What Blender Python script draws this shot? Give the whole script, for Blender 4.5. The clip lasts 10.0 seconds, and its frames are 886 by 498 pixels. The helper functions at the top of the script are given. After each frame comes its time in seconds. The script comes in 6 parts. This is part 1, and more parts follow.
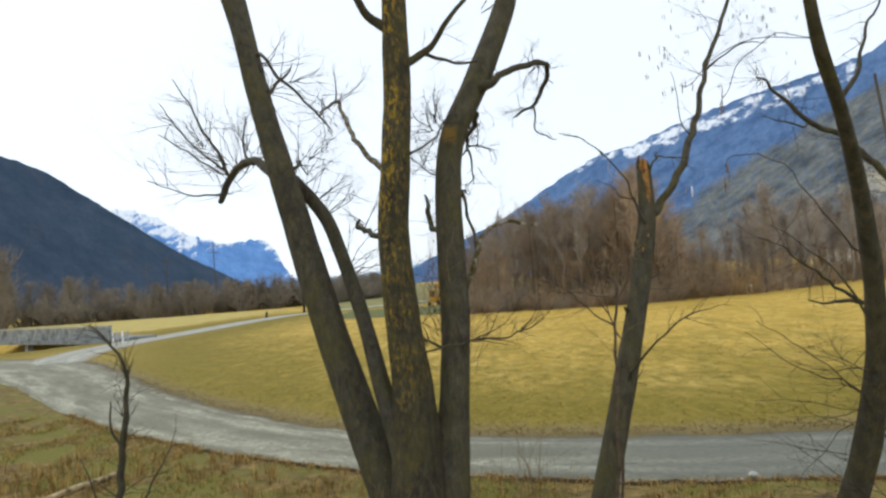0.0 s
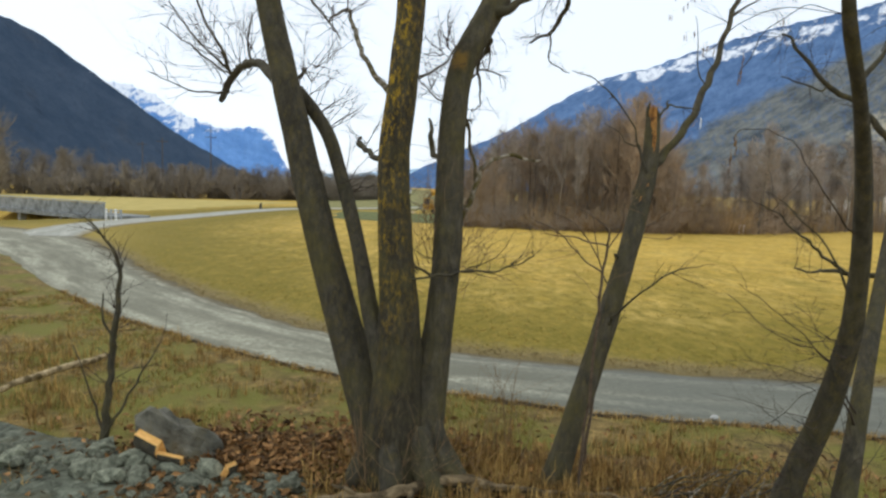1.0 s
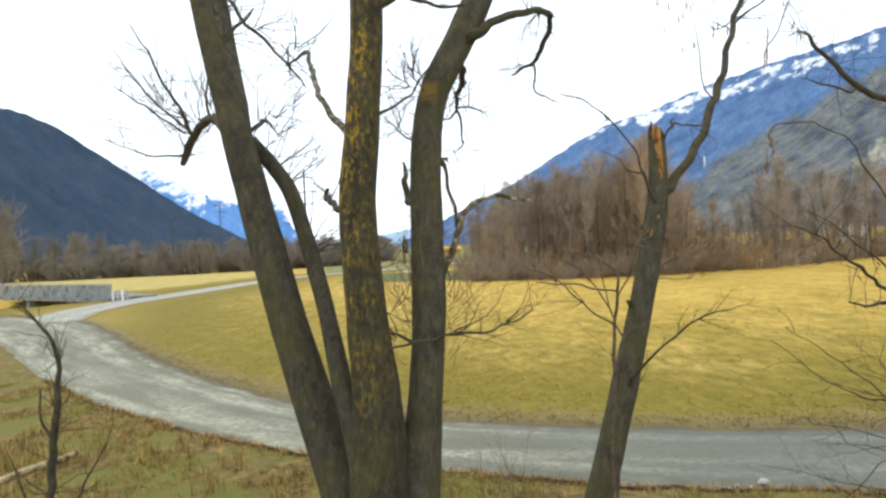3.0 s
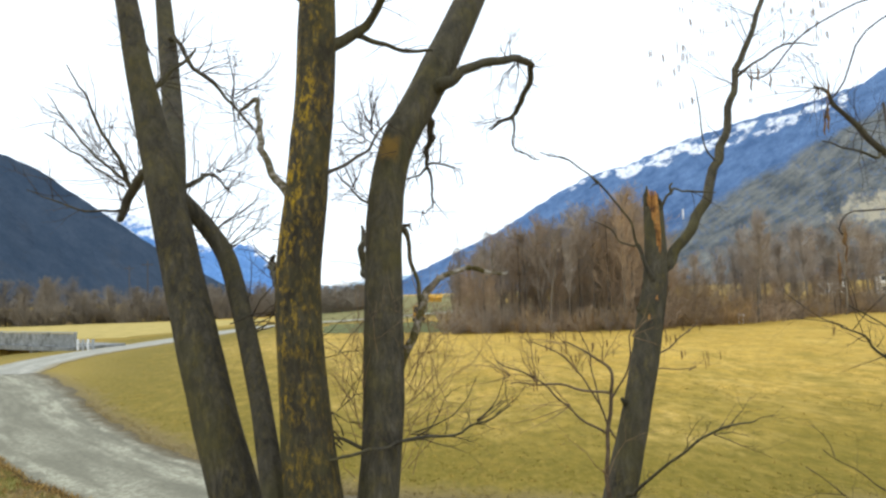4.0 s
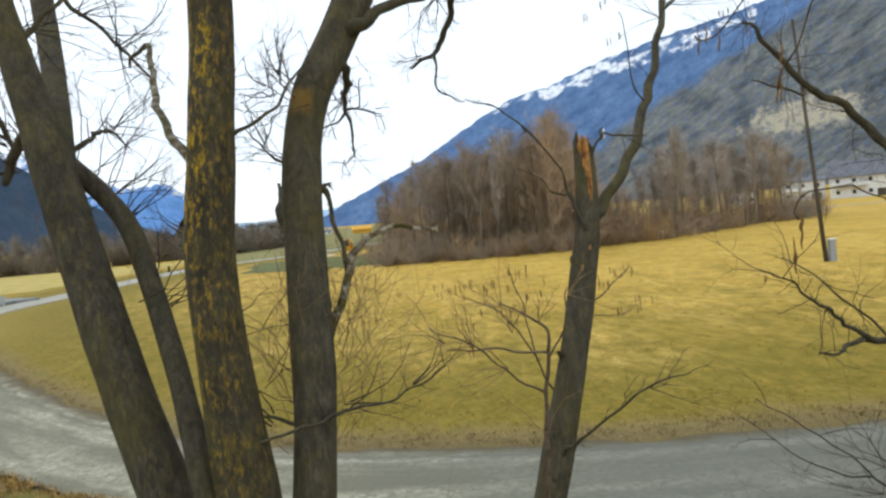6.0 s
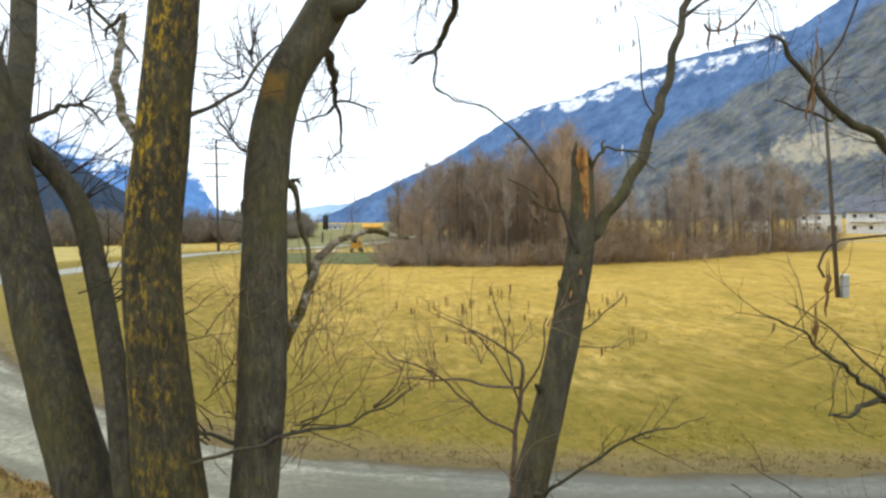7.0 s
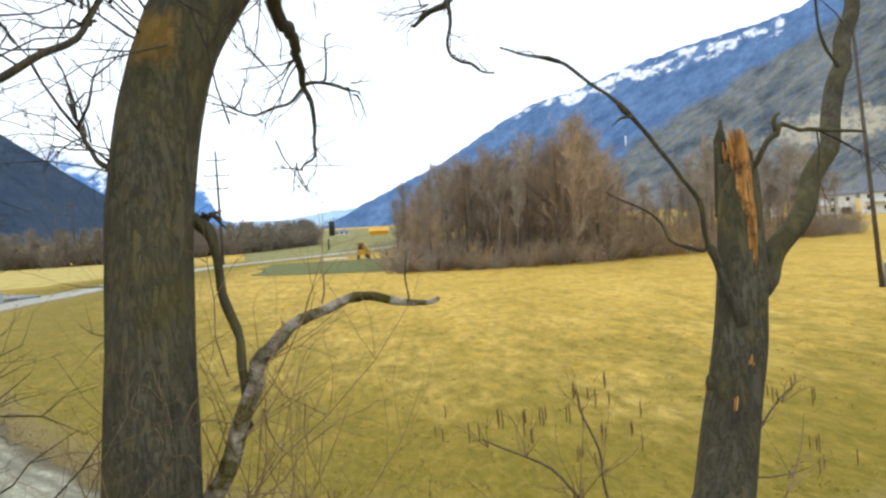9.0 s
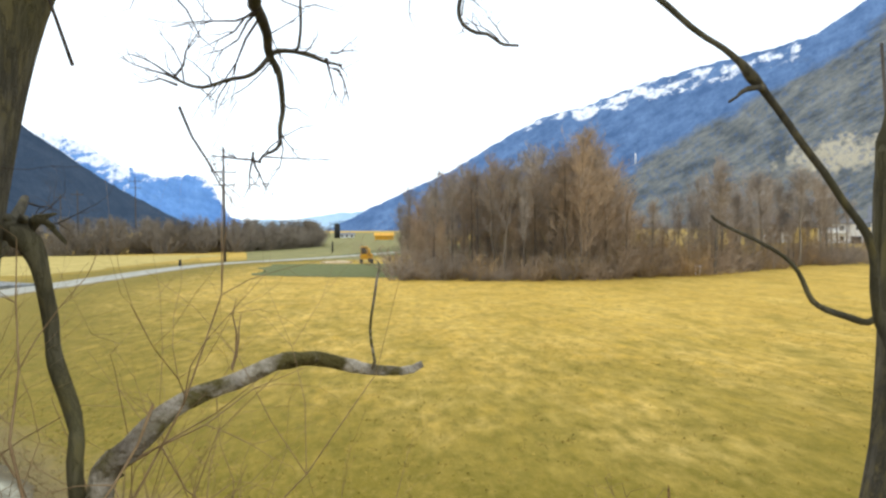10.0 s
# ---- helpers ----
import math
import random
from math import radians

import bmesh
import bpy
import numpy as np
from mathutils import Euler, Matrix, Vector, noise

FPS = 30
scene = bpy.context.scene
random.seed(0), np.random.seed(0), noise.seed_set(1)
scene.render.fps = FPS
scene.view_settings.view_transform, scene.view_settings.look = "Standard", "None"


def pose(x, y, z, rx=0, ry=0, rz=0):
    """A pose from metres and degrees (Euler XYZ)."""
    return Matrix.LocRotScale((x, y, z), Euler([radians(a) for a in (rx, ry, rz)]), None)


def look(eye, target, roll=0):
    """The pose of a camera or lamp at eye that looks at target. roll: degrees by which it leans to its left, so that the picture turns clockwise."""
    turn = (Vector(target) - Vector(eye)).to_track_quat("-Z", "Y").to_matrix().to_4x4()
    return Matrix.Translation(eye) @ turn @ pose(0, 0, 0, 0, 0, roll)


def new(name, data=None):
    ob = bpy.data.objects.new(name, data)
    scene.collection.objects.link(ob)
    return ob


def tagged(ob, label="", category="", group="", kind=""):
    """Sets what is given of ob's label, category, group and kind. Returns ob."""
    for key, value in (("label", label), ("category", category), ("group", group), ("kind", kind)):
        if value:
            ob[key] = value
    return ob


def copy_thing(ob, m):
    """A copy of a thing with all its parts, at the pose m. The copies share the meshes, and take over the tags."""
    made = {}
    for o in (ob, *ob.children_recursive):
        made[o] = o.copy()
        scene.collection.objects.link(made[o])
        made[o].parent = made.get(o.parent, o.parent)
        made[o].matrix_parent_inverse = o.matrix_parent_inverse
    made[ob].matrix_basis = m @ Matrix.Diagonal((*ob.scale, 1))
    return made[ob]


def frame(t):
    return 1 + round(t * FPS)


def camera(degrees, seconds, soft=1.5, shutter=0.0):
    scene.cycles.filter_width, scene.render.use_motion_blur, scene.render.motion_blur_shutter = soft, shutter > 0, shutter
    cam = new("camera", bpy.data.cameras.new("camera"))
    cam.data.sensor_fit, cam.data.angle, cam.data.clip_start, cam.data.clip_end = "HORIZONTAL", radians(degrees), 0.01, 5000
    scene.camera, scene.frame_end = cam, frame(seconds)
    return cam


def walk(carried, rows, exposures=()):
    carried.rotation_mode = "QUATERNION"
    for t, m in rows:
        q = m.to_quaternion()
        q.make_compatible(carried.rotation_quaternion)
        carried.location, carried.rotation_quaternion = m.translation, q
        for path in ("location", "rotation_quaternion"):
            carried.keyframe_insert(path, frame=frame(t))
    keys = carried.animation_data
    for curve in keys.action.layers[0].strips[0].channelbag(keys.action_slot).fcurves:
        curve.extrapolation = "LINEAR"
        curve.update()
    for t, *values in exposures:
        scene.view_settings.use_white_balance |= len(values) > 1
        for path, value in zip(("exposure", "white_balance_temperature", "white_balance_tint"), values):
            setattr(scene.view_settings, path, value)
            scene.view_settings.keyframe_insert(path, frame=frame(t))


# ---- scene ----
cam = camera(68.0, 10.0, soft=2.5)
PATH = [
    (0, 0.026, 0.325, 3.422, 92.89, 4.02, 0.13),
    (0.5, 0.081, 0.323, 3.547, 88.93, 1.36, 0),
    (1, 0.026, 0.297, 3.676, 84.85, -1.74, -0.19),
    (1.5, -0.192, 0.334, 3.77, 83.38, 5.6, -1.4),
    (2, -0.226, 0.534, 3.745, 84.15, 11.46, -1.79),
    (2.5, 0.073, 0.973, 3.636, 86.11, 5.41, -0.2),
    (3, 0.378, 1.446, 3.598, 89.83, 2.55, 0.77),
    (3.2, 0.513, 1.708, 3.653, 91.34, 2.39, 1.32),
    (4.3, 0.606, 2.634, 3.957, 94.05, 1.75, -1.36),
    (4.5, 0.73, 2.673, 3.989, 94.03, 2.23, -1.24),
    (5, 0.622, 2.707, 4.086, 91.45, 4.16, -5.44),
    (5.5, 0.582, 2.703, 4.191, 87.73, 5.31, -6.76),
    (5.7, 0.581, 2.724, 4.162, 87.43, 5.92, -7.01),
    (6.8, 0.877, 3.174, 4.171, 87.28, 0.25, -6.4),
    (7, 0.935, 3.304, 4.197, 87.7, 0.52, -5.96),
    (7.5, 0.939, 3.812, 4.274, 87.52, 2.13, -6.16),
    (8, 1.014, 4.372, 4.355, 88.27, 2.74, -5.49),
    (8.5, 1.105, 5.014, 4.404, 88.2, 0.46, -4.48),
    (9, 1.029, 5.648, 4.445, 87.73, 3.35, -5.41),
    (9.5, 1.003, 6.302, 4.471, 88.28, 5.82, -6.04),
    (10, 1.177, 6.742, 4.498, 88.43, 0.38, -4.91),
]
GAIN = [(0, -0.25), (0.5, -0.3), (1, -0.27), (1.5, -0.1), (2, 0.04), (2.5, 0.18), (3, 0.19), (4.5, -0.12), (5, -0.26), (5.5, -0.24), (7, 0.07), (8.5, 0.09), (9, 0.11), (9.5, 0.14), (10, 0.13)]
walk(cam, [(t, pose(x, y, z, rx, ry, rz)) for t, x, y, z, rx, ry, rz in PATH], GAIN)

# ---- world, sun, exposure ----
world = bpy.data.worlds.new("overcast")
scene.world = world
world.use_nodes = True
wn = world.node_tree.nodes
wl = world.node_tree.links
sky = wn.new("ShaderNodeTexSky")
sky.sky_type = "NISHITA"
sky.sun_disc = False
sky.sun_elevation, sky.sun_rotation = radians(38), radians(-35)
cloud = wn.new("ShaderNodeMix")
cloud.data_type = "RGBA"
cloud.inputs[0].default_value = 0.9
cloud.inputs[7].default_value = (10.1, 11.1, 12.1, 1)
wl.new(sky.outputs[0], cloud.inputs[6])
wl.new(cloud.outputs[2], wn["Background"].inputs[0])
wn["Background"].inputs[1].default_value = 0.119

sun = new("sun", bpy.data.lights.new("sun", "SUN"))
sun.data.energy, sun.data.angle, sun.data.color = 0.75, radians(25), (1.0, 0.92, 0.79)
sun.matrix_world = look((-40, 50, 60), (0, 0, 0))


# ---- materials ----
def surface(name, dark, light, scale=4.0, rough=0.9, bump=0.4, bump_scale=None, stretch=(1, 1, 1), patch=None, patch_scale=0.6,
            patch_low=0.5, patch_high=0.65, vary=0.12, glow=None, spec=0.25, distort=0.4, ridged=False, patch_stretch=False, island=None):
    m = bpy.data.materials.new(name)
    m.use_nodes = True
    n, l = m.node_tree.nodes, m.node_tree.links
    b = n["Principled BSDF"]
    b.inputs["Roughness"].default_value = rough
    b.inputs["Specular IOR Level"].default_value = spec
    tc, mp = n.new("ShaderNodeTexCoord"), n.new("ShaderNodeMapping")
    mp.inputs["Scale"].default_value = stretch
    l.new(tc.outputs["Object"], mp.inputs["Vector"])
    fine = n.new("ShaderNodeTexNoise")
    fine.inputs["Scale"].default_value, fine.inputs["Detail"].default_value = scale, 6
    fine.inputs["Roughness"].default_value, fine.inputs["Distortion"].default_value = 0.65, distort
    l.new(mp.outputs[0], fine.inputs["Vector"])
    if ridged:
        fine.noise_type, fine.inputs["Detail"].default_value, fine.inputs["Distortion"].default_value = "RIDGED_MULTIFRACTAL", 3, 0.2
    ramp = n.new("ShaderNodeValToRGB")
    ramp.color_ramp.elements[0].position, ramp.color_ramp.elements[1].position = 0.34, 0.66
    ramp.color_ramp.elements[0].color, ramp.color_ramp.elements[1].color = (*dark, 1), (*light, 1)
    l.new(fine.outputs["Fac"], ramp.inputs[0])
    colour = ramp.outputs[0]
    if patch:
        big = n.new("ShaderNodeTexNoise")
        big.inputs["Scale"].default_value, big.inputs["Detail"].default_value = patch_scale, 5
        big.inputs["Roughness"].default_value = 0.6
        l.new(mp.outputs[0] if patch_stretch else tc.outputs["Object"], big.inputs["Vector"])
        step = n.new("ShaderNodeMapRange")
        step.inputs[1].default_value, step.inputs[2].default_value = patch_low, patch_high
        l.new(big.outputs["Fac"], step.inputs[0])
        mix = n.new("ShaderNodeMix")
        mix.data_type = "RGBA"
        l.new(step.outputs[0], mix.inputs[0])
        l.new(colour, mix.inputs[6])
        mix.inputs[7].default_value = (*patch, 1)
        colour = mix.outputs[2]
    if vary:
        info, hue = n.new("ShaderNodeObjectInfo"), n.new("ShaderNodeHueSaturation")
        span = n.new("ShaderNodeMapRange")
        span.inputs[3].default_value, span.inputs[4].default_value = 1 - vary, 1 + vary
        l.new(info.outputs["Random"], span.inputs[0])
        l.new(span.outputs[0], hue.inputs["Value"])
        l.new(colour, hue.inputs["Color"])
        colour = hue.outputs[0]
    if island:
        geo, tone = n.new("ShaderNodeNewGeometry"), n.new("ShaderNodeHueSaturation")
        reach = n.new("ShaderNodeMapRange")
        reach.inputs[3].default_value, reach.inputs[4].default_value = island
        l.new(geo.outputs["Random Per Island"], reach.inputs[0])
        l.new(reach.outputs[0], tone.inputs["Value"])
        l.new(colour, tone.inputs["Color"])
        colour = tone.outputs[0]
    l.new(colour, b.inputs["Base Color"])
    if bump:
        rel, bp = n.new("ShaderNodeTexNoise"), n.new("ShaderNodeBump")
        rel.inputs["Scale"].default_value, rel.inputs["Detail"].default_value = bump_scale or scale * 2, 4
        l.new(mp.outputs[0], rel.inputs["Vector"])
        l.new(fine.outputs["Fac"] if ridged else rel.outputs["Fac"], bp.inputs["Height"])
        bp.inputs["Strength"].default_value, bp.inputs["Distance"].default_value = bump, 0.05
        l.new(bp.outputs[0], b.inputs["Normal"])
    if glow:
        b.inputs["Emission Color"].default_value = (*glow, 1)
        b.inputs["Emission Strength"].default_value = 1.0
    return m


def bark_material(name, plate, pale, lichen, spread, crust_scale=16, spot=None, above=None):
    """Furrowed bark: wandering upright cracks in a mottled skin, with crusts of lichen."""
    m = surface(name, plate, pale, 11, 0.95, 0, None, (1, 1, 0.38), vary=0.1)
    n, l = m.node_tree.nodes, m.node_tree.links
    b = n["Principled BSDF"]
    colour = b.inputs["Base Color"].links[0].from_socket
    tc, mp = n.new("ShaderNodeTexCoord"), n.new("ShaderNodeMapping")
    mp.inputs["Scale"].default_value = (1, 1, 0.22)
    l.new(tc.outputs["Object"], mp.inputs["Vector"])

    def tex(scale, vector, detail=6, rough=0.65, distort=0.0):
        t = n.new("ShaderNodeTexNoise")
        t.inputs["Scale"].default_value, t.inputs["Detail"].default_value = scale, detail
        t.inputs["Roughness"].default_value, t.inputs["Distortion"].default_value = rough, distort
        l.new(vector, t.inputs["Vector"])
        return t.outputs["Fac"]

    def span(socket, lo, hi, a=0.0, c=1.0):
        r = n.new("ShaderNodeMapRange")
        for k, v in ((1, lo), (2, hi), (3, a), (4, c)):
            r.inputs[k].default_value = v
        l.new(socket, r.inputs[0])
        return r.outputs[0]

    def maths(kind, a, c):
        k = n.new("ShaderNodeMath")
        k.operation = kind
        for i, v in ((0, a), (1, c)):
            if isinstance(v, (int, float)):
                k.inputs[i].default_value = v
            else:
                l.new(v, k.inputs[i])
        return k.outputs[0]

    def over(factor, under, paint):
        x = n.new("ShaderNodeMix")
        x.data_type = "RGBA"
        l.new(factor, x.inputs[0])
        l.new(under, x.inputs[6])
        x.inputs[7].default_value = (*paint, 1)
        return x.outputs[2]

    lines = maths("ABSOLUTE", maths("SUBTRACT", tex(30, mp.outputs[0], 5, 0.72, 0.35), 0.5), 0)
    crack = span(lines, 0.0, 0.05)
    deep = tuple(0.5 * c for c in plate)
    colour = over(span(lines, 0.0, 0.05, 0.55, 0.0), colour, deep)
    colour = over(span(tex(1.6, tc.outputs["Object"]), 0.46, 0.68, 0.0, 0.6), colour, (0.115, 0.100, 0.034))
    colour = over(span(tex(2.3, tc.outputs["Object"], 4), 0.55, 0.75, 0.0, 0.6), colour, tuple(0.62 * c for c in plate))
    drawn = n.new("ShaderNodeMapping")
    drawn.inputs["Scale"].default_value = (1, 1, 0.5)
    l.new(tc.outputs["Object"], drawn.inputs["Vector"])
    specks = maths("MULTIPLY", span(tex(crust_scale, drawn.outputs[0], 5, 0.7), 0.48, 0.60, 0.0, spread), span(tex(2.0, tc.outputs["Object"], 4), 0.33, 0.53))
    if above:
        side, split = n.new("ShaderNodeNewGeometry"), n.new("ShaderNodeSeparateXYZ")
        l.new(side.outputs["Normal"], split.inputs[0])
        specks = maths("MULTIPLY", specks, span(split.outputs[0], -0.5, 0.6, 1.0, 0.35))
        xyz = n.new("ShaderNodeSeparateXYZ")
        l.new(tc.outputs["Object"], xyz.inputs[0])
        level = maths("ADD", xyz.outputs[2], maths("MULTIPLY", tex(1.5, tc.outputs["Object"], 3), 2.0))
        specks = maths("MULTIPLY", specks, span(level, above + 0.6, above + 1.8, 0.12, 1.0))
    colour = over(maths("MULTIPLY", specks, crack), colour, lichen)
    if spot:
        d = n.new("ShaderNodeVectorMath")
        d.operation = "DISTANCE"
        l.new(tc.outputs["Object"], d.inputs[0])
        d.inputs[1].default_value = spot
        edge = maths("ADD", d.outputs["Value"], maths("MULTIPLY", tex(9, tc.outputs["Object"]), 0.3))
        colour = over(span(edge, 0.22, 0.31, 0.65, 0.0), colour, (0.30, 0.17, 0.03))
    l.new(colour, b.inputs["Base Color"])
    bp = n.new("ShaderNodeBump")
    bp.inputs["Strength"].default_value, bp.inputs["Distance"].default_value = 0.55, 0.012
    l.new(maths("ADD", crack, maths("MULTIPLY", tex(30, mp.outputs[0], 4), 0.8)), bp.inputs["Height"])
    l.new(bp.outputs[0], b.inputs["Normal"])
    return m


BARK = bark_material("bark", (0.056, 0.049, 0.034), (0.122, 0.106, 0.074), (0.19, 0.145, 0.035), 0.36)
SPOTBARK = bark_material("bark_with_lichen_patch", (0.056, 0.049, 0.034), (0.122, 0.106, 0.074), (0.19, 0.145, 0.035), 0.3, 16, (0.19, 8.24, 5.24))
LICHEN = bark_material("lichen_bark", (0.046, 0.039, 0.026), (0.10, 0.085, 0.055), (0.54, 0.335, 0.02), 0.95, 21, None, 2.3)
PALEWOOD = surface("weathered_wood", (0.26, 0.185, 0.09), (0.62, 0.48, 0.27), 12, 0.9, 0.8, 30, (1, 1, 1), (0.12, 0.085, 0.036), 6.0, 0.48, 0.58)
TWIG = surface("twig_bark", (0.032, 0.024, 0.018), (0.09, 0.067, 0.048), 14, 0.9, 0)
SHOOT = surface("young_shoot", (0.19, 0.115, 0.055), (0.36, 0.245, 0.125), 10, 0.9, 0)
DEADWOOD = surface("dead_wood", (0.15, 0.122, 0.088), (0.44, 0.38, 0.29), 9, 0.9, 0.9, 30, (1, 1, 1), (0.10, 0.08, 0.025), 8.0, 0.43, 0.55)
RAWWOOD = surface("raw_wood", (0.25, 0.095, 0.022), (0.62, 0.31, 0.085), 18, 0.8, 0.6, 40, (1, 1, 0.18), (0.11, 0.05, 0.022), 9.0, 0.50, 0.60, island=(0.6, 1.25))
SHRUBBARK = surface("shrub_bark", (0.075, 0.052, 0.034), (0.17, 0.122, 0.08), 14, 0.9, 0)
CATKIN = surface("catkin", (0.13, 0.068, 0.026), (0.31, 0.18, 0.07), 40, 0.9, 0)
def meadow_material():
    """Dry meadow: pale gold away from the track, olive and mottled nearer to it."""
    m = surface("meadow", (0.43, 0.277, 0.046), (0.71, 0.465, 0.101), 20.0, 1.0, 0.5, 30, (1, 0.42, 1), (0.63, 0.40, 0.064), 0.9, 0.44, 0.68, 0, distort=0.0)
    n, l = m.node_tree.nodes, m.node_tree.links
    b = n["Principled BSDF"]
    colour = b.inputs["Base Color"].links[0].from_socket
    tc, near, fringe, view_stretch = n.new("ShaderNodeTexCoord"), n.new("ShaderNodeAttribute"), n.new("ShaderNodeAttribute"), n.new("ShaderNodeMapping")
    near.attribute_name, fringe.attribute_name = "dark_tone", "fringe"
    # noise drawn out along the camera's view direction, against foreshortened streaks
    view_stretch.inputs["Scale"].default_value = (1, 0.5, 1)
    l.new(tc.outputs["Object"], view_stretch.inputs["Vector"])
    layers = (
        (0.45, near, (0.84, 0.59, 0.18), 0.48, 0.74, 0.42),
        (1.7, near, (0.86, 0.63, 0.23), 0.52, 0.82, 0.45),
        (0.16, near, (0.34, 0.210, 0.018), 0.42, 0.95, 0.8),
        (0.35, near, (0.25, 0.190, 0.016), 0.50, 0.70, 0.55),
        (0.9, near, (0.205, 0.152, 0.011), 0.49, 0.86, 0.95),
        (2.4, near, (0.165, 0.128, 0.010), 0.49, 0.84, 0.95),
        (7.0, near, (0.42, 0.30, 0.07), 0.70, 1.05, 0.6),
        (1.4, fringe, (0.29, 0.215, 0.09), 0.80, 1.40, 0.9),
        (5.0, fringe, (0.15, 0.115, 0.045), 0.85, 1.5, 0.8),
    )
    for scale, where, paint, lo, hi, amount in layers:
        t = n.new("ShaderNodeTexNoise")
        t.inputs["Scale"].default_value, t.inputs["Detail"].default_value, t.inputs["Roughness"].default_value = scale, 6, 0.65
        l.new(view_stretch.outputs[0], t.inputs["Vector"])
        a = n.new("ShaderNodeMath")
        a.operation = "ADD"
        l.new(t.outputs["Fac"], a.inputs[0])
        l.new(where.outputs["Fac"], a.inputs[1])
        r = n.new("ShaderNodeMapRange")
        r.inputs[1].default_value, r.inputs[2].default_value, r.inputs[4].default_value = lo, hi, amount
        l.new(a.outputs[0], r.inputs[0])
        x = n.new("ShaderNodeMix")
        x.data_type = "RGBA"
        l.new(r.outputs[0], x.inputs[0])
        l.new(colour, x.inputs[6])
        x.inputs[7].default_value = (*paint, 1)
        colour = x.outputs[2]
    l.new(colour, b.inputs["Base Color"])
    return m


MEADOW = meadow_material()
VERGE = surface("verge", (0.070, 0.047, 0.017), (0.33, 0.225, 0.075), 4.5, 1.0, 0.9, 22, (1, 1, 1), (0.175, 0.16, 0.032), 0.6, 0.42, 0.58, 0)
LITTER = surface("leaf_litter", (0.05, 0.034, 0.018), (0.22, 0.14, 0.06), 9, 1.0, 1.0, 18, (1, 1, 1), (0.17, 0.125, 0.045), 2.0, 0.5, 0.62, vary=0)
LEAF = surface("dead_leaf", (0.10, 0.050, 0.018), (0.42, 0.225, 0.08), 9, 0.8, 0, vary=0, island=(0.2, 1.5))
STRAW = surface("straw", (0.24, 0.135, 0.038), (0.62, 0.405, 0.13), 3, 0.9, 0, vary=0, island=(0.35, 1.3))
FIELDSTRAW = surface("field_straw", (0.25, 0.17, 0.03), (0.56, 0.38, 0.09), 1.2, 0.9, 0, vary=0, island=(0.6, 1.25))
def road_material(name, low, high, earth, dark_tone):
    """Gravel: pale wheel tracks, a greyer crown, muddy streaks and earthy edges, by the place along and across that the mesh carries."""
    m = surface(name, low, high, 9, 0.95, 0.6, 60, vary=0)
    n, l = m.node_tree.nodes, m.node_tree.links
    b = n["Principled BSDF"]
    colour = b.inputs["Base Color"].links[0].from_socket
    at, run, tone_at, tc = n.new("ShaderNodeAttribute"), n.new("ShaderNodeAttribute"), n.new("ShaderNodeAttribute"), n.new("ShaderNodeTexCoord")
    at.attribute_name, run.attribute_name, tone_at.attribute_name = "across", "run", "tone_x"

    def tex(scale, vector):
        t = n.new("ShaderNodeTexNoise")
        t.inputs["Scale"].default_value, t.inputs["Detail"].default_value, t.inputs["Roughness"].default_value = scale, 6, 0.62
        l.new(vector, t.inputs["Vector"])
        return t.outputs["Fac"]

    def wobble(socket, gain, onto=None):
        k = n.new("ShaderNodeMath")
        k.operation = "MULTIPLY_ADD"
        k.inputs[1].default_value, k.inputs[2].default_value = gain, -gain / 2
        l.new(socket, k.inputs[0])
        a = n.new("ShaderNodeMath")
        a.operation = "ADD"
        l.new((onto or at).outputs["Fac"], a.inputs[0])
        l.new(k.outputs[0], a.inputs[1])
        return a.outputs[0]

    def blend(socket, under, stops, paint):
        r = n.new("ShaderNodeValToRGB")
        e = r.color_ramp.elements
        e[0].position, e[0].color = stops[0][0], (stops[0][1],) * 3 + (1,)
        e[1].position, e[1].color = stops[-1][0], (stops[-1][1],) * 3 + (1,)
        for p, v in stops[1:-1]:
            e.new(p).color = (v, v, v, 1)
        l.new(socket, r.inputs[0])
        x = n.new("ShaderNodeMix")
        x.data_type = "RGBA"
        l.new(r.outputs[0], x.inputs[0])
        l.new(under, x.inputs[6])
        x.inputs[7].default_value = (*paint, 1)
        return x.outputs[2]

    worn = tuple(0.68 * c for c in low)
    colour = blend(wobble(tex(0.9, tc.outputs["Object"]), 0.5), colour, ((0.0, 0.55), (0.2, 0.4), (0.38, 0.0), (0.56, 0.0), (0.66, 0.75), (0.74, 0.1), (0.84, 0.2), (1.0, 0.9)), worn)
    colour = blend(tex(2.2, run.outputs["Vector"]), colour, ((0.40, 0.0), (0.60, 0.85)), tuple(0.8 * c for c in low))
    # darker, greyer gravel towards +x, broken up by noise
    colour = blend(wobble(tex(0.8, run.outputs["Vector"]), 1.1, tone_at), colour, ((0.25, 0.0), (1.0, 0.72)), dark_tone)
    colour = blend(wobble(tex(1.3, tc.outputs["Object"]), 0.55), colour, ((0.70, 0.0), (0.92, 0.85)), earth)
    l.new(colour, b.inputs["Base Color"])
    return m


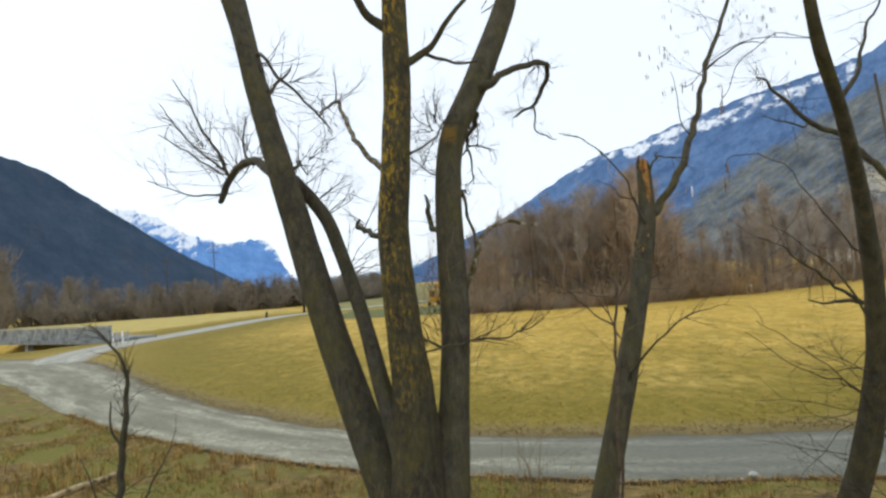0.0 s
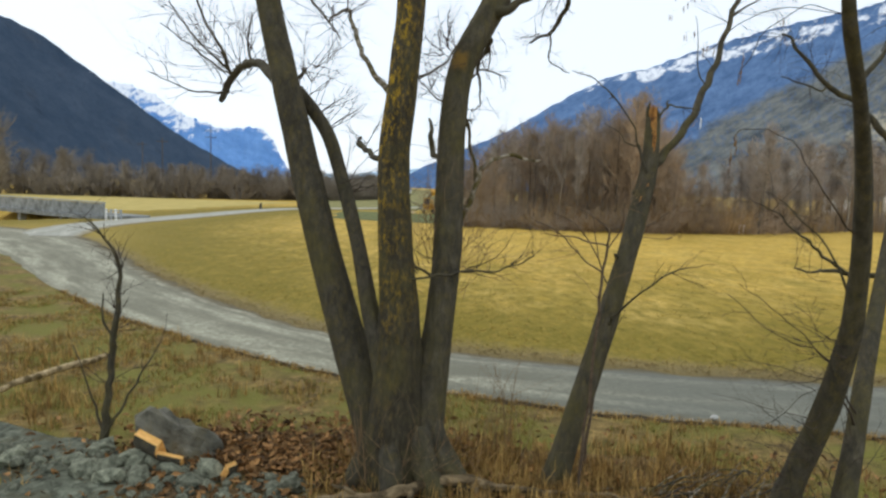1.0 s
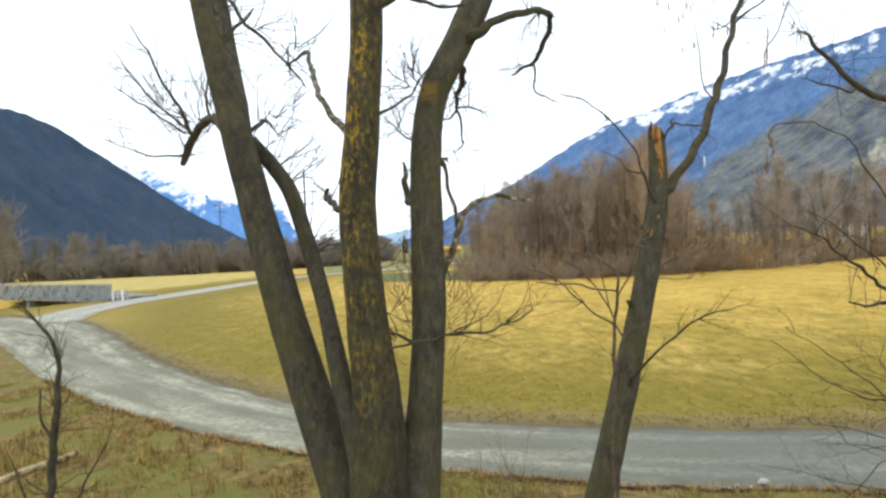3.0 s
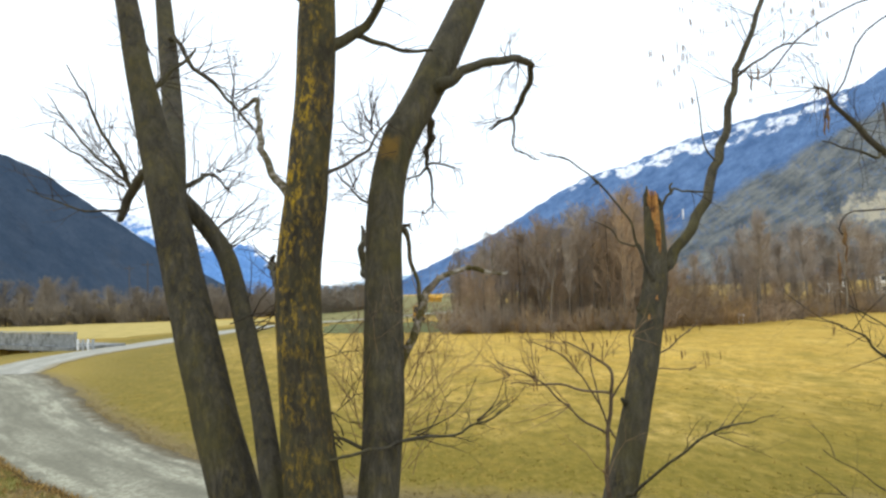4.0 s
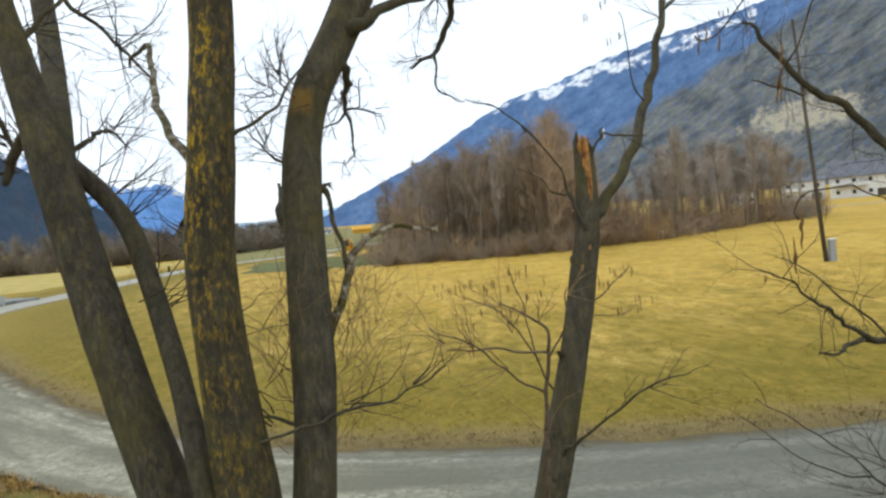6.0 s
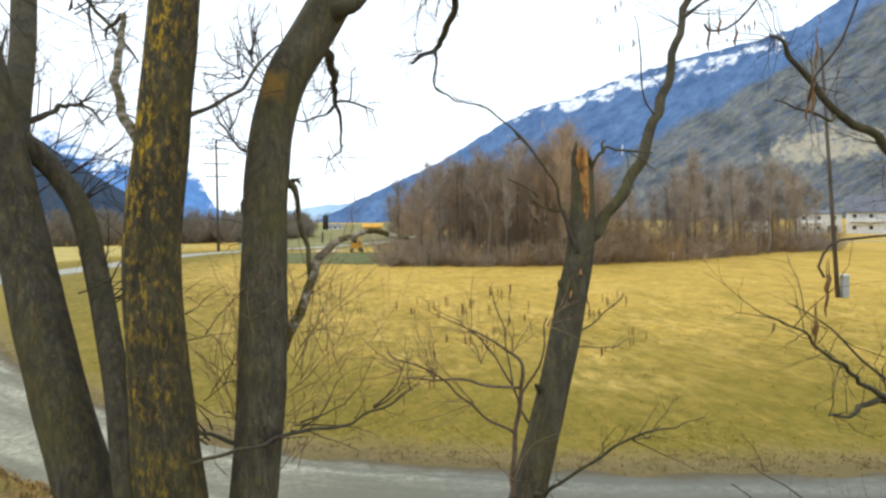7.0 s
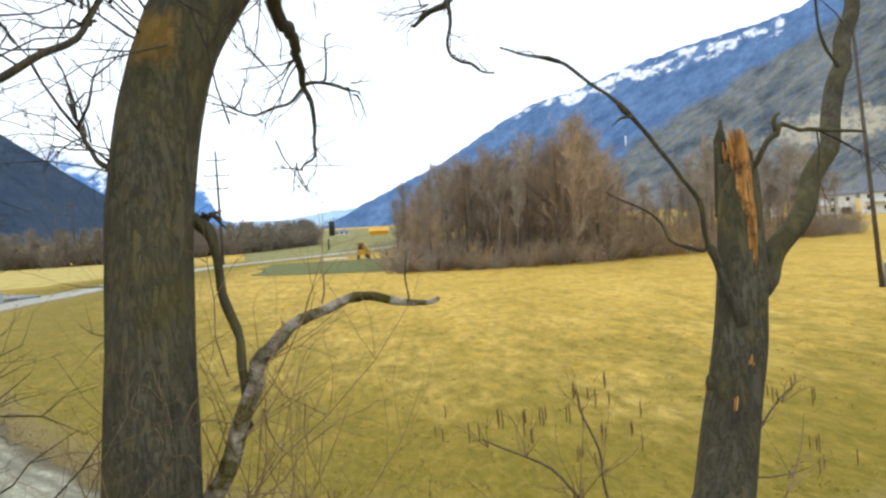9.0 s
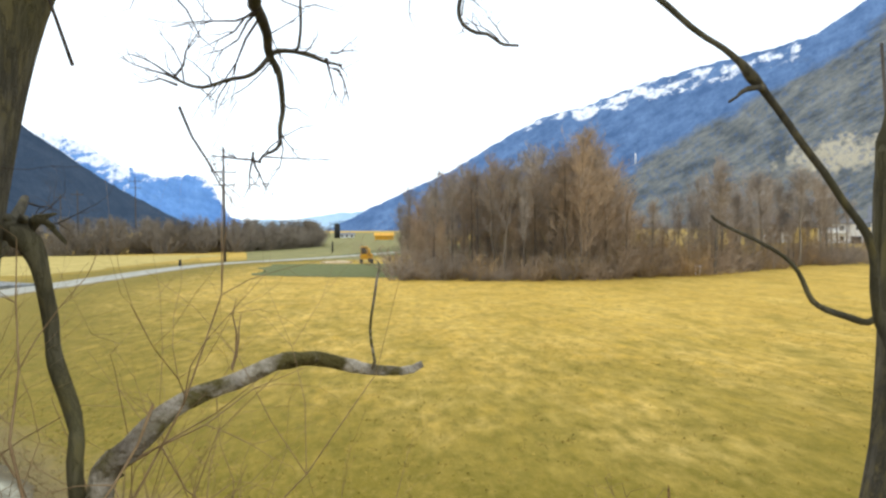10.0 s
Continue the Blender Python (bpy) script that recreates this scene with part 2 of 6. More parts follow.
GRAVEL = road_material("gravel_road", (0.25, 0.238, 0.170), (0.59, 0.565, 0.425), (0.13, 0.10, 0.05), (0.150, 0.155, 0.130))
LANEGRAVEL = road_material("lane_gravel", (0.42, 0.41, 0.34), (0.62, 0.60, 0.51), (0.30, 0.24, 0.12), (0.42, 0.41, 0.34))
SOIL = surface("soil", (0.035, 0.025, 0.015), (0.11, 0.08, 0.045), 4, 1.0, 1.0, 20, vary=0)
STONE = surface("stone", (0.080, 0.086, 0.058), (0.30, 0.305, 0.215), 6, 0.9, 0.8, 20, vary=0.35)
RUBBLE = surface("rubble", (0.035, 0.038, 0.024), (0.19, 0.20, 0.145), 7, 0.95, 1.0, 12, patch=(0.085, 0.075, 0.04), patch_scale=2.5, vary=0)
BOULDER = surface("boulder", (0.055, 0.052, 0.037), (0.20, 0.188, 0.14), 4, 0.8, 0.8, 14, patch=(0.12, 0.10, 0.055), patch_scale=3.0)
LOGBARK = surface("fallen_bark", (0.10, 0.07, 0.038), (0.36, 0.265, 0.145), 10, 0.95, 0.9, 24, (0.4, 1, 1), (0.07, 0.05, 0.026), 5.0, 0.48, 0.6)
FRESHWOOD = surface("fresh_wood", (0.58, 0.27, 0.06), (0.86, 0.50, 0.16), 12, 0.8, 0.4, 30, (0.3, 1, 1))
WHITESTONE = surface("pale_stone", (0.36, 0.35, 0.31), (0.58, 0.57, 0.52), 6, 0.8, 0.3)
GREENFIELD = surface("green_crop", (0.10, 0.115, 0.035), (0.17, 0.178, 0.06), 1.5, 1.0, 0.5, 10, vary=0)
VALLEYGRASS = surface("valley_grass", (0.17, 0.165, 0.055), (0.30, 0.265, 0.10), 0.25, 1.0, 0.3, 8, vary=0)
PALEFIELD = surface("pale_grass", (0.38, 0.295, 0.08), (0.58, 0.45, 0.145), 0.4, 1.0, 0.4, 8, vary=0)
HEDGETWIG = surface("hedge_twig", (0.20, 0.165, 0.125), (0.34, 0.285, 0.215), 0.5, 0.95, 0, vary=0.15)
WOODBARK = surface("wood_bark", (0.08, 0.062, 0.045), (0.22, 0.178, 0.13), 3, 0.95, 0, (None), (1, 1, 0.3), vary=0.4)
PALEBARK = surface("pale_bark", (0.13, 0.108, 0.082), (0.30, 0.26, 0.205), 3, 0.95, 0, (None), (1, 1, 0.3), vary=0.3)
WOODTWIG = surface("wood_twig", (0.205, 0.165, 0.128), (0.46, 0.378, 0.292), 0.5, 0.95, 0, vary=0.25)
REDTWIG = surface("russet_twig", (0.24, 0.172, 0.112), (0.48, 0.35, 0.225), 0.5, 0.95, 0, vary=0.25)
GREYTWIG = surface("grey_twig", (0.21, 0.178, 0.145), (0.44, 0.375, 0.305), 0.5, 0.95, 0, vary=0.25)
SCRUB = surface("scrub", (0.22, 0.14, 0.065), (0.48, 0.33, 0.16), 0.8, 0.95, 0, vary=0.35)
POLEWOOD = surface("pole_wood", (0.055, 0.046, 0.038), (0.135, 0.115, 0.095), 6, 0.9, 0.3, 20, (1, 1, 0.1))
CONCRETE = surface("concrete", (0.22, 0.23, 0.22), (0.38, 0.39, 0.38), 2.5, 0.9, 0.3, 30, patch=(0.15, 0.155, 0.14), patch_scale=0.8)
METAL = surface("galvanised", (0.30, 0.32, 0.33), (0.42, 0.44, 0.45), 8, 0.5, 0)
PLASTER = surface("plaster", (0.78, 0.79, 0.79), (0.88, 0.88, 0.87), 1.2, 0.9, 0.1)
ROOF = surface("roof", (0.13, 0.14, 0.16), (0.21, 0.22, 0.25), 2.0, 0.8, 0.3)
GLASS = surface("dark_glass", (0.02, 0.025, 0.03), (0.04, 0.045, 0.055), 2, 0.15, 0, spec=0.5)
YELLOW = surface("machine_paint", (0.62, 0.30, 0.02), (0.75, 0.40, 0.03), 3, 0.5, 0)
RUBBER = surface("track_rubber", (0.02, 0.02, 0.02), (0.05, 0.05, 0.045), 8, 0.8, 0.3)
SAND = surface("sand", (0.52, 0.40, 0.24), (0.66, 0.54, 0.35), 3, 1.0, 0.4)


def mountain_material(name, hazed_forest, hazed_forest2, rock, rock2, tilt=0.5):
    """Forest, bare rock, scree and snow, by the cover that the mesh carries, broken up by noise that runs down the
    slope. The forest and rock colours have distance haze painted in.
    """
    m = bpy.data.materials.new(name)
    m.use_nodes = True
    n, l = m.node_tree.nodes, m.node_tree.links
    b = n["Principled BSDF"]
    b.inputs["Roughness"].default_value = 1.0
    b.inputs["Specular IOR Level"].default_value = 0.0
    at = n.new("ShaderNodeAttribute")
    at.attribute_name = "place"

    def tex(scale, stretch=(1, 1, 1), rough=0.7, lean=0.0):
        mp = n.new("ShaderNodeMapping")
        mp.vector_type = "TEXTURE"
        mp.inputs["Scale"].default_value, mp.inputs["Rotation"].default_value = tuple(1 / k for k in stretch), (0, 0, lean)
        l.new(at.outputs["Vector"], mp.inputs["Vector"])
        t = n.new("ShaderNodeTexNoise")
        t.inputs["Scale"].default_value, t.inputs["Detail"].default_value, t.inputs["Roughness"].default_value = scale, 9, rough
        l.new(mp.outputs[0], t.inputs["Vector"])
        return t.outputs["Fac"]

    def ramp(socket, lo, hi, a, c):
        r = n.new("ShaderNodeValToRGB")
        r.color_ramp.elements[0].position, r.color_ramp.elements[1].position = lo, hi
        r.color_ramp.elements[0].color, r.color_ramp.elements[1].color = (*a, 1), (*c, 1)
        l.new(socket, r.inputs[0])
        return r.outputs[0]

    colour = ramp(tex(0.9, (0.55, 1.3, 1), 0.72, tilt), 0.36, 0.66, hazed_forest, hazed_forest2)
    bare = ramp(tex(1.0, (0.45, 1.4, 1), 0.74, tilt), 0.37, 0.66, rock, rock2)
    for key, cover, noise_out, lo, hi in (("rock", bare, tex(0.55, (0.5, 1.3, 1), 0.70, tilt), 0.84, 1.10), ("scree", (0.48, 0.43, 0.32, 1), tex(1.1), 0.9, 1.06), ("snow", (0.86, 0.89, 0.94, 1), tex(0.85, (0.8, 1.5, 1), 0.74, 0.3), 0.98, 1.05)):
        cv = n.new("ShaderNodeAttribute")
        cv.attribute_name = key
        a = n.new("ShaderNodeMath")
        a.operation = "ADD"
        l.new(cv.outputs["Fac"], a.inputs[0])
        l.new(noise_out, a.inputs[1])
        e = n.new("ShaderNodeMapRange")
        e.inputs[1].default_value, e.inputs[2].default_value = lo, hi
        l.new(a.outputs[0], e.inputs[0])
        x = n.new("ShaderNodeMix")
        x.data_type = "RGBA"
        l.new(e.outputs[0], x.inputs[0])
        l.new(colour, x.inputs[6])
        if key == "rock":
            l.new(cover, x.inputs[7])
        else:
            x.inputs[7].default_value = cover
        colour = x.outputs[2]
    specks = n.new("ShaderNodeMapRange")
    specks.inputs[1].default_value, specks.inputs[2].default_value, specks.inputs[4].default_value = 0.52, 0.62, 0.42
    l.new(tex(2.6, (1.2, 1, 1), 0.6), specks.inputs[0])
    x = n.new("ShaderNodeMix")
    x.data_type = "RGBA"
    l.new(specks.outputs[0], x.inputs[0])
    l.new(colour, x.inputs[6])
    x.inputs[7].default_value = (*hazed_forest, 1)
    l.new(x.outputs[2], b.inputs["Base Color"])
    bp = n.new("ShaderNodeBump")
    bp.inputs["Strength"].default_value, bp.inputs["Distance"].default_value = 0.6, 60.0
    l.new(tex(0.8, (0.5, 1.3, 1), 0.66, tilt), bp.inputs["Height"])
    l.new(bp.outputs[0], b.inputs["Normal"])
    return m


# ---- mesh helpers ----
class Build:
    """Collects vertices and faces for one mesh."""

    def __init__(self):
        self.v, self.f = [], []

    def tube(self, pts, rad, sides=6, rough=0.0, seed=0.0, cap=True):
        pts = [Vector(p) for p in pts]
        base, up = len(self.v), None
        k = len(pts)
        for i, p in enumerate(pts):
            d = (pts[min(i + 1, k - 1)] - pts[max(i - 1, 0)]).normalized()
            if up is None:
                up = d.orthogonal().normalized()
            up = (up - d * up.dot(d)).normalized()
            side = d.cross(up)
            for j in range(sides):
                a = 2 * math.pi * j / sides
                w = up * math.cos(a) + side * math.sin(a)
                r = rad[i]
                if rough:
                    q = Vector((w.x * 7 + seed, w.y * 7, p.z * 1.3 + w.z * 3))
                    r *= 1 + rough * (noise.noise(q) + 0.6 * noise.noise(Vector((w.x * 2.2 + seed, w.y * 2.2, p.z * 2.6))))
                self.v.append(tuple(p + w * r))
        for i in range(k - 1):
            for j in range(sides):
                a, b = base + i * sides + j, base + i * sides + (j + 1) % sides
                self.f.append((a, b, b + sides, a + sides))
        if cap:
            self.f.append(tuple(base + j for j in reversed(range(sides))))
            self.f.append(tuple(base + (k - 1) * sides + j for j in range(sides)))
        return self

    def box(self, centre, size, turn=0.0):
        c, s = math.cos(turn), math.sin(turn)
        base = len(self.v)
        for dz in (-0.5, 0.5):
            for dx, dy in ((-0.5, -0.5), (0.5, -0.5), (0.5, 0.5), (-0.5, 0.5)):
                x, y = dx * size[0], dy * size[1]
                self.v.append((centre[0] + c * x - s * y, centre[1] + s * x + c * y, centre[2] + dz * size[2]))
        for q in ((3, 2, 1, 0), (4, 5, 6, 7), (0, 1, 5, 4), (1, 2, 6, 5), (2, 3, 7, 6), (3, 0, 4, 7)):
            self.f.append(tuple(base + i for i in q))
        return self

    def blade(self, p, lean, length, width):
        p, lean = Vector(p), Vector(lean)
        w = Vector((-lean.y, lean.x, 0))
        w = (w.normalized() if w.length > 1e-6 else Vector((1, 0, 0))) * width / 2
        mid = p + Vector((0, 0, length * 0.55)) + lean * 0.35
        tip = p + Vector((0, 0, length * 0.9)) + lean
        b = len(self.v)
        self.v += [tuple(p - w), tuple(p + w), tuple(mid + w * 0.7), tuple(mid - w * 0.7), tuple(tip)]
        self.f += [(b, b + 1, b + 2, b + 3), (b + 3, b + 2, b + 4)]

    def mesh(self, name, smooth=True):
        me = bpy.data.meshes.new(name)
        me.from_pydata(self.v, [], self.f)
        if smooth:
            me.polygons.foreach_set("use_smooth", [True] * len(me.polygons))
        me.update()
        return me


def part(name, shape, material, parent=None, label="", smooth=True):
    me = shape.mesh(name, smooth) if isinstance(shape, Build) else shape
    if not me.materials:
        me.materials.append(material)
    ob = new(name, me)
    if parent:
        ob.parent = parent
    if label:
        ob["label"] = label
    return ob


def thing(name, label, category, group="", kind="", at=(0, 0, 0)):
    ob = new(name)
    ob.location = at
    return tagged(ob, label, category, group, kind)


def curve(rows, steps=5):
    """Catmull-Rom through rows of (x, y, z, radius)."""
    a = [Vector(r) for r in rows]
    a = [a[0] * 2 - a[1]] + a + [a[-1] * 2 - a[-2]]
    out = []
    for i in range(1, len(a) - 2):
        for s in range(steps):
            t = s / steps
            out.append(0.5 * (2 * a[i] + (a[i + 1] - a[i - 1]) * t + (2 * a[i - 1] - 5 * a[i] + 4 * a[i + 1] - a[i + 2]) * t * t
                              + (3 * a[i] - a[i - 1] - 3 * a[i + 1] + a[i + 2]) * t ** 3))
    out.append(a[-2])
    return [tuple(v[:3]) for v in out], [max(v[3], 0.003) for v in out]


def limb(rows, sides=14, steps=6, rough=0.09, seed=0.0):
    p, r = curve(rows, steps)
    if r[0] < 0.1:
        q = [Vector(a) for a in p]
        for i in range(1, len(q) - 1):
            k = 0.035 + 0.25 * r[i]
            q[i] += Vector((noise.noise(q[i] * 5 + Vector((seed, 0, 0))), noise.noise(q[i] * 5 + Vector((0, seed, 9))), noise.noise(q[i] * 5 + Vector((4, 0, seed))))) * k
        p = [tuple(a) for a in q]
    return Build().tube(p, r, sides, rough, seed)


def twigs(b, p, d, length, r, depth, rng, droop=0.0, wander=0.35, forks=3, tips=None):
    """A thin crooked shoot with side shoots, into b."""
    p, d = Vector(p), Vector(d).normalized()
    pts, rad, k = [tuple(p)], [r], 4
    for i in range(k):
        d = (d + Vector((rng.gauss(0, 1), rng.gauss(0, 1), rng.gauss(0, 1))) * wander * 0.5 + Vector((0, 0, -droop))).normalized()
        p = p + d * length / k
        pts.append(tuple(p))
        rad.append(r * (1 - 0.75 * (i + 1) / k))
        if depth > 0 and i > 0:
            for _ in range(forks if i < k - 1 else 1):
                if rng.random() < 0.6:
                    side = Vector((rng.gauss(0, 1), rng.gauss(0, 1), rng.gauss(0, 1) + 0.25)).normalized()
                    twigs(b, p, d * 0.9 + side * 0.85, length * rng.uniform(0.35, 0.6), rad[-1] * 0.7, depth - 1, rng, droop, wander, forks, tips)
    if tips is not None and depth <= 1:
        tips.append(tuple(p))
    b.tube(pts, rad, 3 if r < 0.012 else 5, cap=False)


def spray(b, p, d, length, r, rng, count=8, kids=6):
    """A limb of a far tree: three bends, side shoots as thin cones and hair-fine tips."""
    p, d = Vector(p), Vector(d).normalized()

    def cone(a, c, ra):
        n = len(b.v)
        ax = (c - a).normalized()
        u = ax.orthogonal().normalized()
        w = ax.cross(u)
        for k in range(3):
            t = 2.0944 * k
            b.v.append(tuple(a + (u * math.cos(t) + w * math.sin(t)) * ra))
        b.v.append(tuple(c))
        b.f.extend(((n, n + 1, n + 3), (n + 1, n + 2, n + 3), (n + 2, n, n + 3)))

    pts, rad = [tuple(p)], [r]
    for i in range(3):
        d = (d + Vector((rng.gauss(0, 1), rng.gauss(0, 1), rng.gauss(0, 1))) * 0.2 + Vector((0, 0, 0.12))).normalized()
        p = p + d * length / 3
        pts.append(tuple(p))
        rad.append(r * (1 - 0.27 * (i + 1)))
    b.tube(pts, rad, 3, cap=False)
    for i in range(count):
        s = rng.uniform(0.15, 1.0) * 3
        k = min(int(s), 2)
        a = Vector(pts[k]).lerp(Vector(pts[k + 1]), s - k)
        e = (d * 1.1 + Vector((rng.gauss(0, 1), rng.gauss(0, 1), rng.gauss(0, 1) + 0.5)).normalized()).normalized()
        l = length * rng.uniform(0.25, 0.55)
        cone(a, a + e * l, r * 0.5)
        for j in range(kids):
            q = a + e * l * rng.uniform(0.2, 0.95)
            g = (e * 0.9 + Vector((rng.gauss(0, 1), rng.gauss(0, 1), rng.gauss(0, 1) + 0.4)).normalized()).normalized()
            w = g.orthogonal().normalized() * r * 0.42
            n = len(b.v)
            b.v.extend((tuple(q - w), tuple(q + w), tuple(q + g * l * rng.uniform(0.35, 0.75))))
            b.f.append((n, n + 1, n + 2))


# ---- ground, fields, roads ----
TRACK = [(60, 9.0), (30, 10.2), (14, 11.4), (7, 12.0), (3, 12.7), (-1, 14.0), (-4.5, 16.2), (-8.6, 20.0), (-13.5, 25.6), (-19.5, 33.5), (-27, 41.5), (-38, 46.0), (-60, 47.0), (-95, 45.0)]
LANE = [(-24.6, 41.0), (-26.9, 47.5), (-28.0, 56.0), (-27.3, 65.0), (-26.6, 75.0), (-25.5, 90.0), (-22.5, 103.0), (-12, 117.0), (1, 142.0), (22, 190.0), (60, 270.0)]


def track_near(x):
    """The near edge of the gravel track."""
    for (x1, y1), (x0, y0) in zip(TRACK, TRACK[1:]):
        if x0 <= x <= x1:
            return y0 + (y1 - y0) * (x - x0) / (x1 - x0) - 2.0 - max(0.0, -x - 4) * 0.10
    return 9.0


def ground_z(x, y):
    z = 0.0
    # the ditch under the bridge
    u = (x + 38) * 0.57 + (y - 63) * 0.82
    w = (x + 38) * 0.82 - (y - 63) * 0.57
    if -40 < w < 4.5:
        z -= 2.0 * max(0.0, 1 - (abs(u) / 5.0) ** 2)
    far = max(0.0, math.hypot(x, y) - 260)
    return z + 0.004 * far


def ground_sheet():
    xs = np.sinh(np.linspace(-6.3, 6.3, 260)) * 9.0
    ys = np.sinh(np.linspace(-3.0, 6.2, 260)) * 9.0 + 10
    b = Build()
    b.v = [(x, y, ground_z(x, y)) for y in ys for x in xs]
    n = len(xs)
    b.f = [(j * n + i, j * n + i + 1, (j + 1) * n + i + 1, (j + 1) * n + i) for j in range(len(ys) - 1) for i in range(n - 1)]
    # greener, darker grass along the roads
    flat = np.array(b.v)[:, :2]
    dark_tone, fringe = np.zeros(len(flat)), np.zeros(len(flat))
    for line, gain, edge, reach in ((TRACK, 0.10, 2.0, 3.0), (TRACK, 0.25, 2.0, 11.0), (LANE, 0.36, 3.0, 5.0)):
        way = np.array(curve([(x, y, 0, 1) for x, y in line], 12)[0])[:, :2]
        gap = np.full(len(flat), 1e9)
        for q in way:
            gap = np.minimum(gap, np.hypot(flat[:, 0] - q[0], flat[:, 1] - q[1]))
        dark_tone += gain * np.exp(-np.maximum(0, gap - edge) / reach)
        if reach < 4:
            fringe = np.exp(-np.maximum(0, gap - 1.7 - 0.06 * np.maximum(0, -flat[:, 0] - 4)) / 1.0)
    me = b.mesh("ground")
    me.attributes.new("dark_tone", "FLOAT", "POINT").data.foreach_set("value", dark_tone - 0.02)
    me.attributes.new("fringe", "FLOAT", "POINT").data.foreach_set("value", fringe)
    return part("ground", me, MEADOW)


tagged(ground_sheet(), "flat winter meadow of short golden dry grass", "ground", kind="structure")


def ribbon(line, width, z, steps=8, cross=9, ragged=0.35, crown=0.0, widen=None, shoulder=0.0):
    """A road of uneven edges along a line, with two shallow wheel tracks."""
    p, _ = curve([(x, y, 0, 1) for x, y in line], steps)
    b, across, run, tone_x, gone = Build(), [], [], [], 0.0
    for i, q in enumerate(p):
        a, c = Vector(p[max(i - 1, 0)]), Vector(p[min(i + 1, len(p) - 1)])
        side = (c - a).normalized().cross(Vector((0, 0, 1)))
        gone += (Vector(q) - Vector(p[max(i - 1, 0)])).length
        half = width / 2 * (widen(q) if widen else 1)
        for j in range(cross):
            s = j / (cross - 1) * 2 - 1
            e = half * s + shoulder * min(s, 0.0)
            if j in (0, cross - 1):
                e += ragged * noise.noise(Vector((q[0] * 0.9, q[1] * 0.9, s * 4)))
            rut = -0.02 * math.exp(-((abs(s) - 0.5) / 0.16) ** 2) if crown else 0
            w = Vector(q) + side * e
            b.v.append((w.x, w.y, z + crown * (1 - s * s) + rut + (0.0 if abs(s) < 1 else -0.02)))
            across.append(abs(s))
            # rises from 0 to 1 towards +x, for the darker gravel
            tone_x.append(min(1.0, max(0.0, (q[0] + 3.5) / 8.0)))
            run += (s * half, gone * 0.12, 0.0)
    for i in range(len(p) - 1):
        for j in range(cross - 1):
            k = i * cross + j
            b.f.append((k, k + cross, k + cross + 1, k + 1))
    me = b.mesh("road")
    me.attributes.new("across", "FLOAT", "POINT").data.foreach_set("value", across)
    me.attributes.new("tone_x", "FLOAT", "POINT").data.foreach_set("value", tone_x)
    me.attributes.new("run", "FLOAT_VECTOR", "POINT").data.foreach_set("vector", run)
    return me


tagged(part("road", ribbon(TRACK, 2.75, 0.035, 14, 11, 0.3, 0.04, lambda q: 1 + min(max(0.0, -q[0] - 4) * 0.06, 1.6), 0.75), GRAVEL),
       "pale grey gravel track curving past the trees", "road", kind="structure")
tagged(part("road", ribbon(LANE, 4.4, 0.05, 10, 9, 0.3, 0.04), LANEGRAVEL), "pale gravel lane leading into the valley", "road", kind="structure")


def patch(name, outline, z, material, grid=26, bumpy=0.0):
    """A field patch: a bilinear quad of ground with uneven edges."""
    (ax, ay), (bx, by), (cx, cy), (dx, dy) = outline
    b = Build()
    for j in range(grid + 1):
        for i in range(grid + 1):
            u, v = i / grid, j / grid
            x = (ax * (1 - u) + bx * u) * (1 - v) + (dx * (1 - u) + cx * u) * v
            y = (ay * (1 - u) + by * u) * (1 - v) + (dy * (1 - u) + cy * u) * v
            q = Vector((x * 0.15, y * 0.15, z))
            if i in (0, grid) or j in (0, grid):
                x, y = x + noise.noise(q) * 1.6 + 0.5 * noise.noise(q * 9), y + noise.noise(q + Vector((7, 3, 0))) * 1.2 + 0.5 * noise.noise(q * 9 + Vector((2, 5, 0)))
            b.v.append((x, y, z + max(0.0, ground_z(x, y)) + 0.0006 * max(0.0, y - 100) + bumpy * noise.noise(Vector((x, y, 1.7)))))
    n = grid + 1
    b.f = [(j * n + i, j * n + i + 1, (j + 1) * n + i + 1, (j + 1) * n + i) for j in range(grid) for i in range(grid)]
    return part(name, b, material)


tagged(patch("field", [(-13, 76), (3, 69), (8, 97), (-15, 100)], 0.03, GREENFIELD), "strip of young dark green crop", "field", kind="structure")
tagged(patch("field", [(-140, 92), (-36, 80), (-30, 140), (-130, 145)], 0.03, PALEFIELD), "pale dry grass field beside the lane", "field", kind="structure")
tagged(patch("field", [(-8, 128), (40, 130), (60, 240), (6, 210)], 0.03, GREENFIELD), "green field at the valley bottom", "field", kind="structure")


tagged(patch("field", [(-21, 113), (-3, 113), (130, 900), (-190, 900)], 0.02, VALLEYGRASS), "dull green grass on the valley bottom", "field", kind="structure")


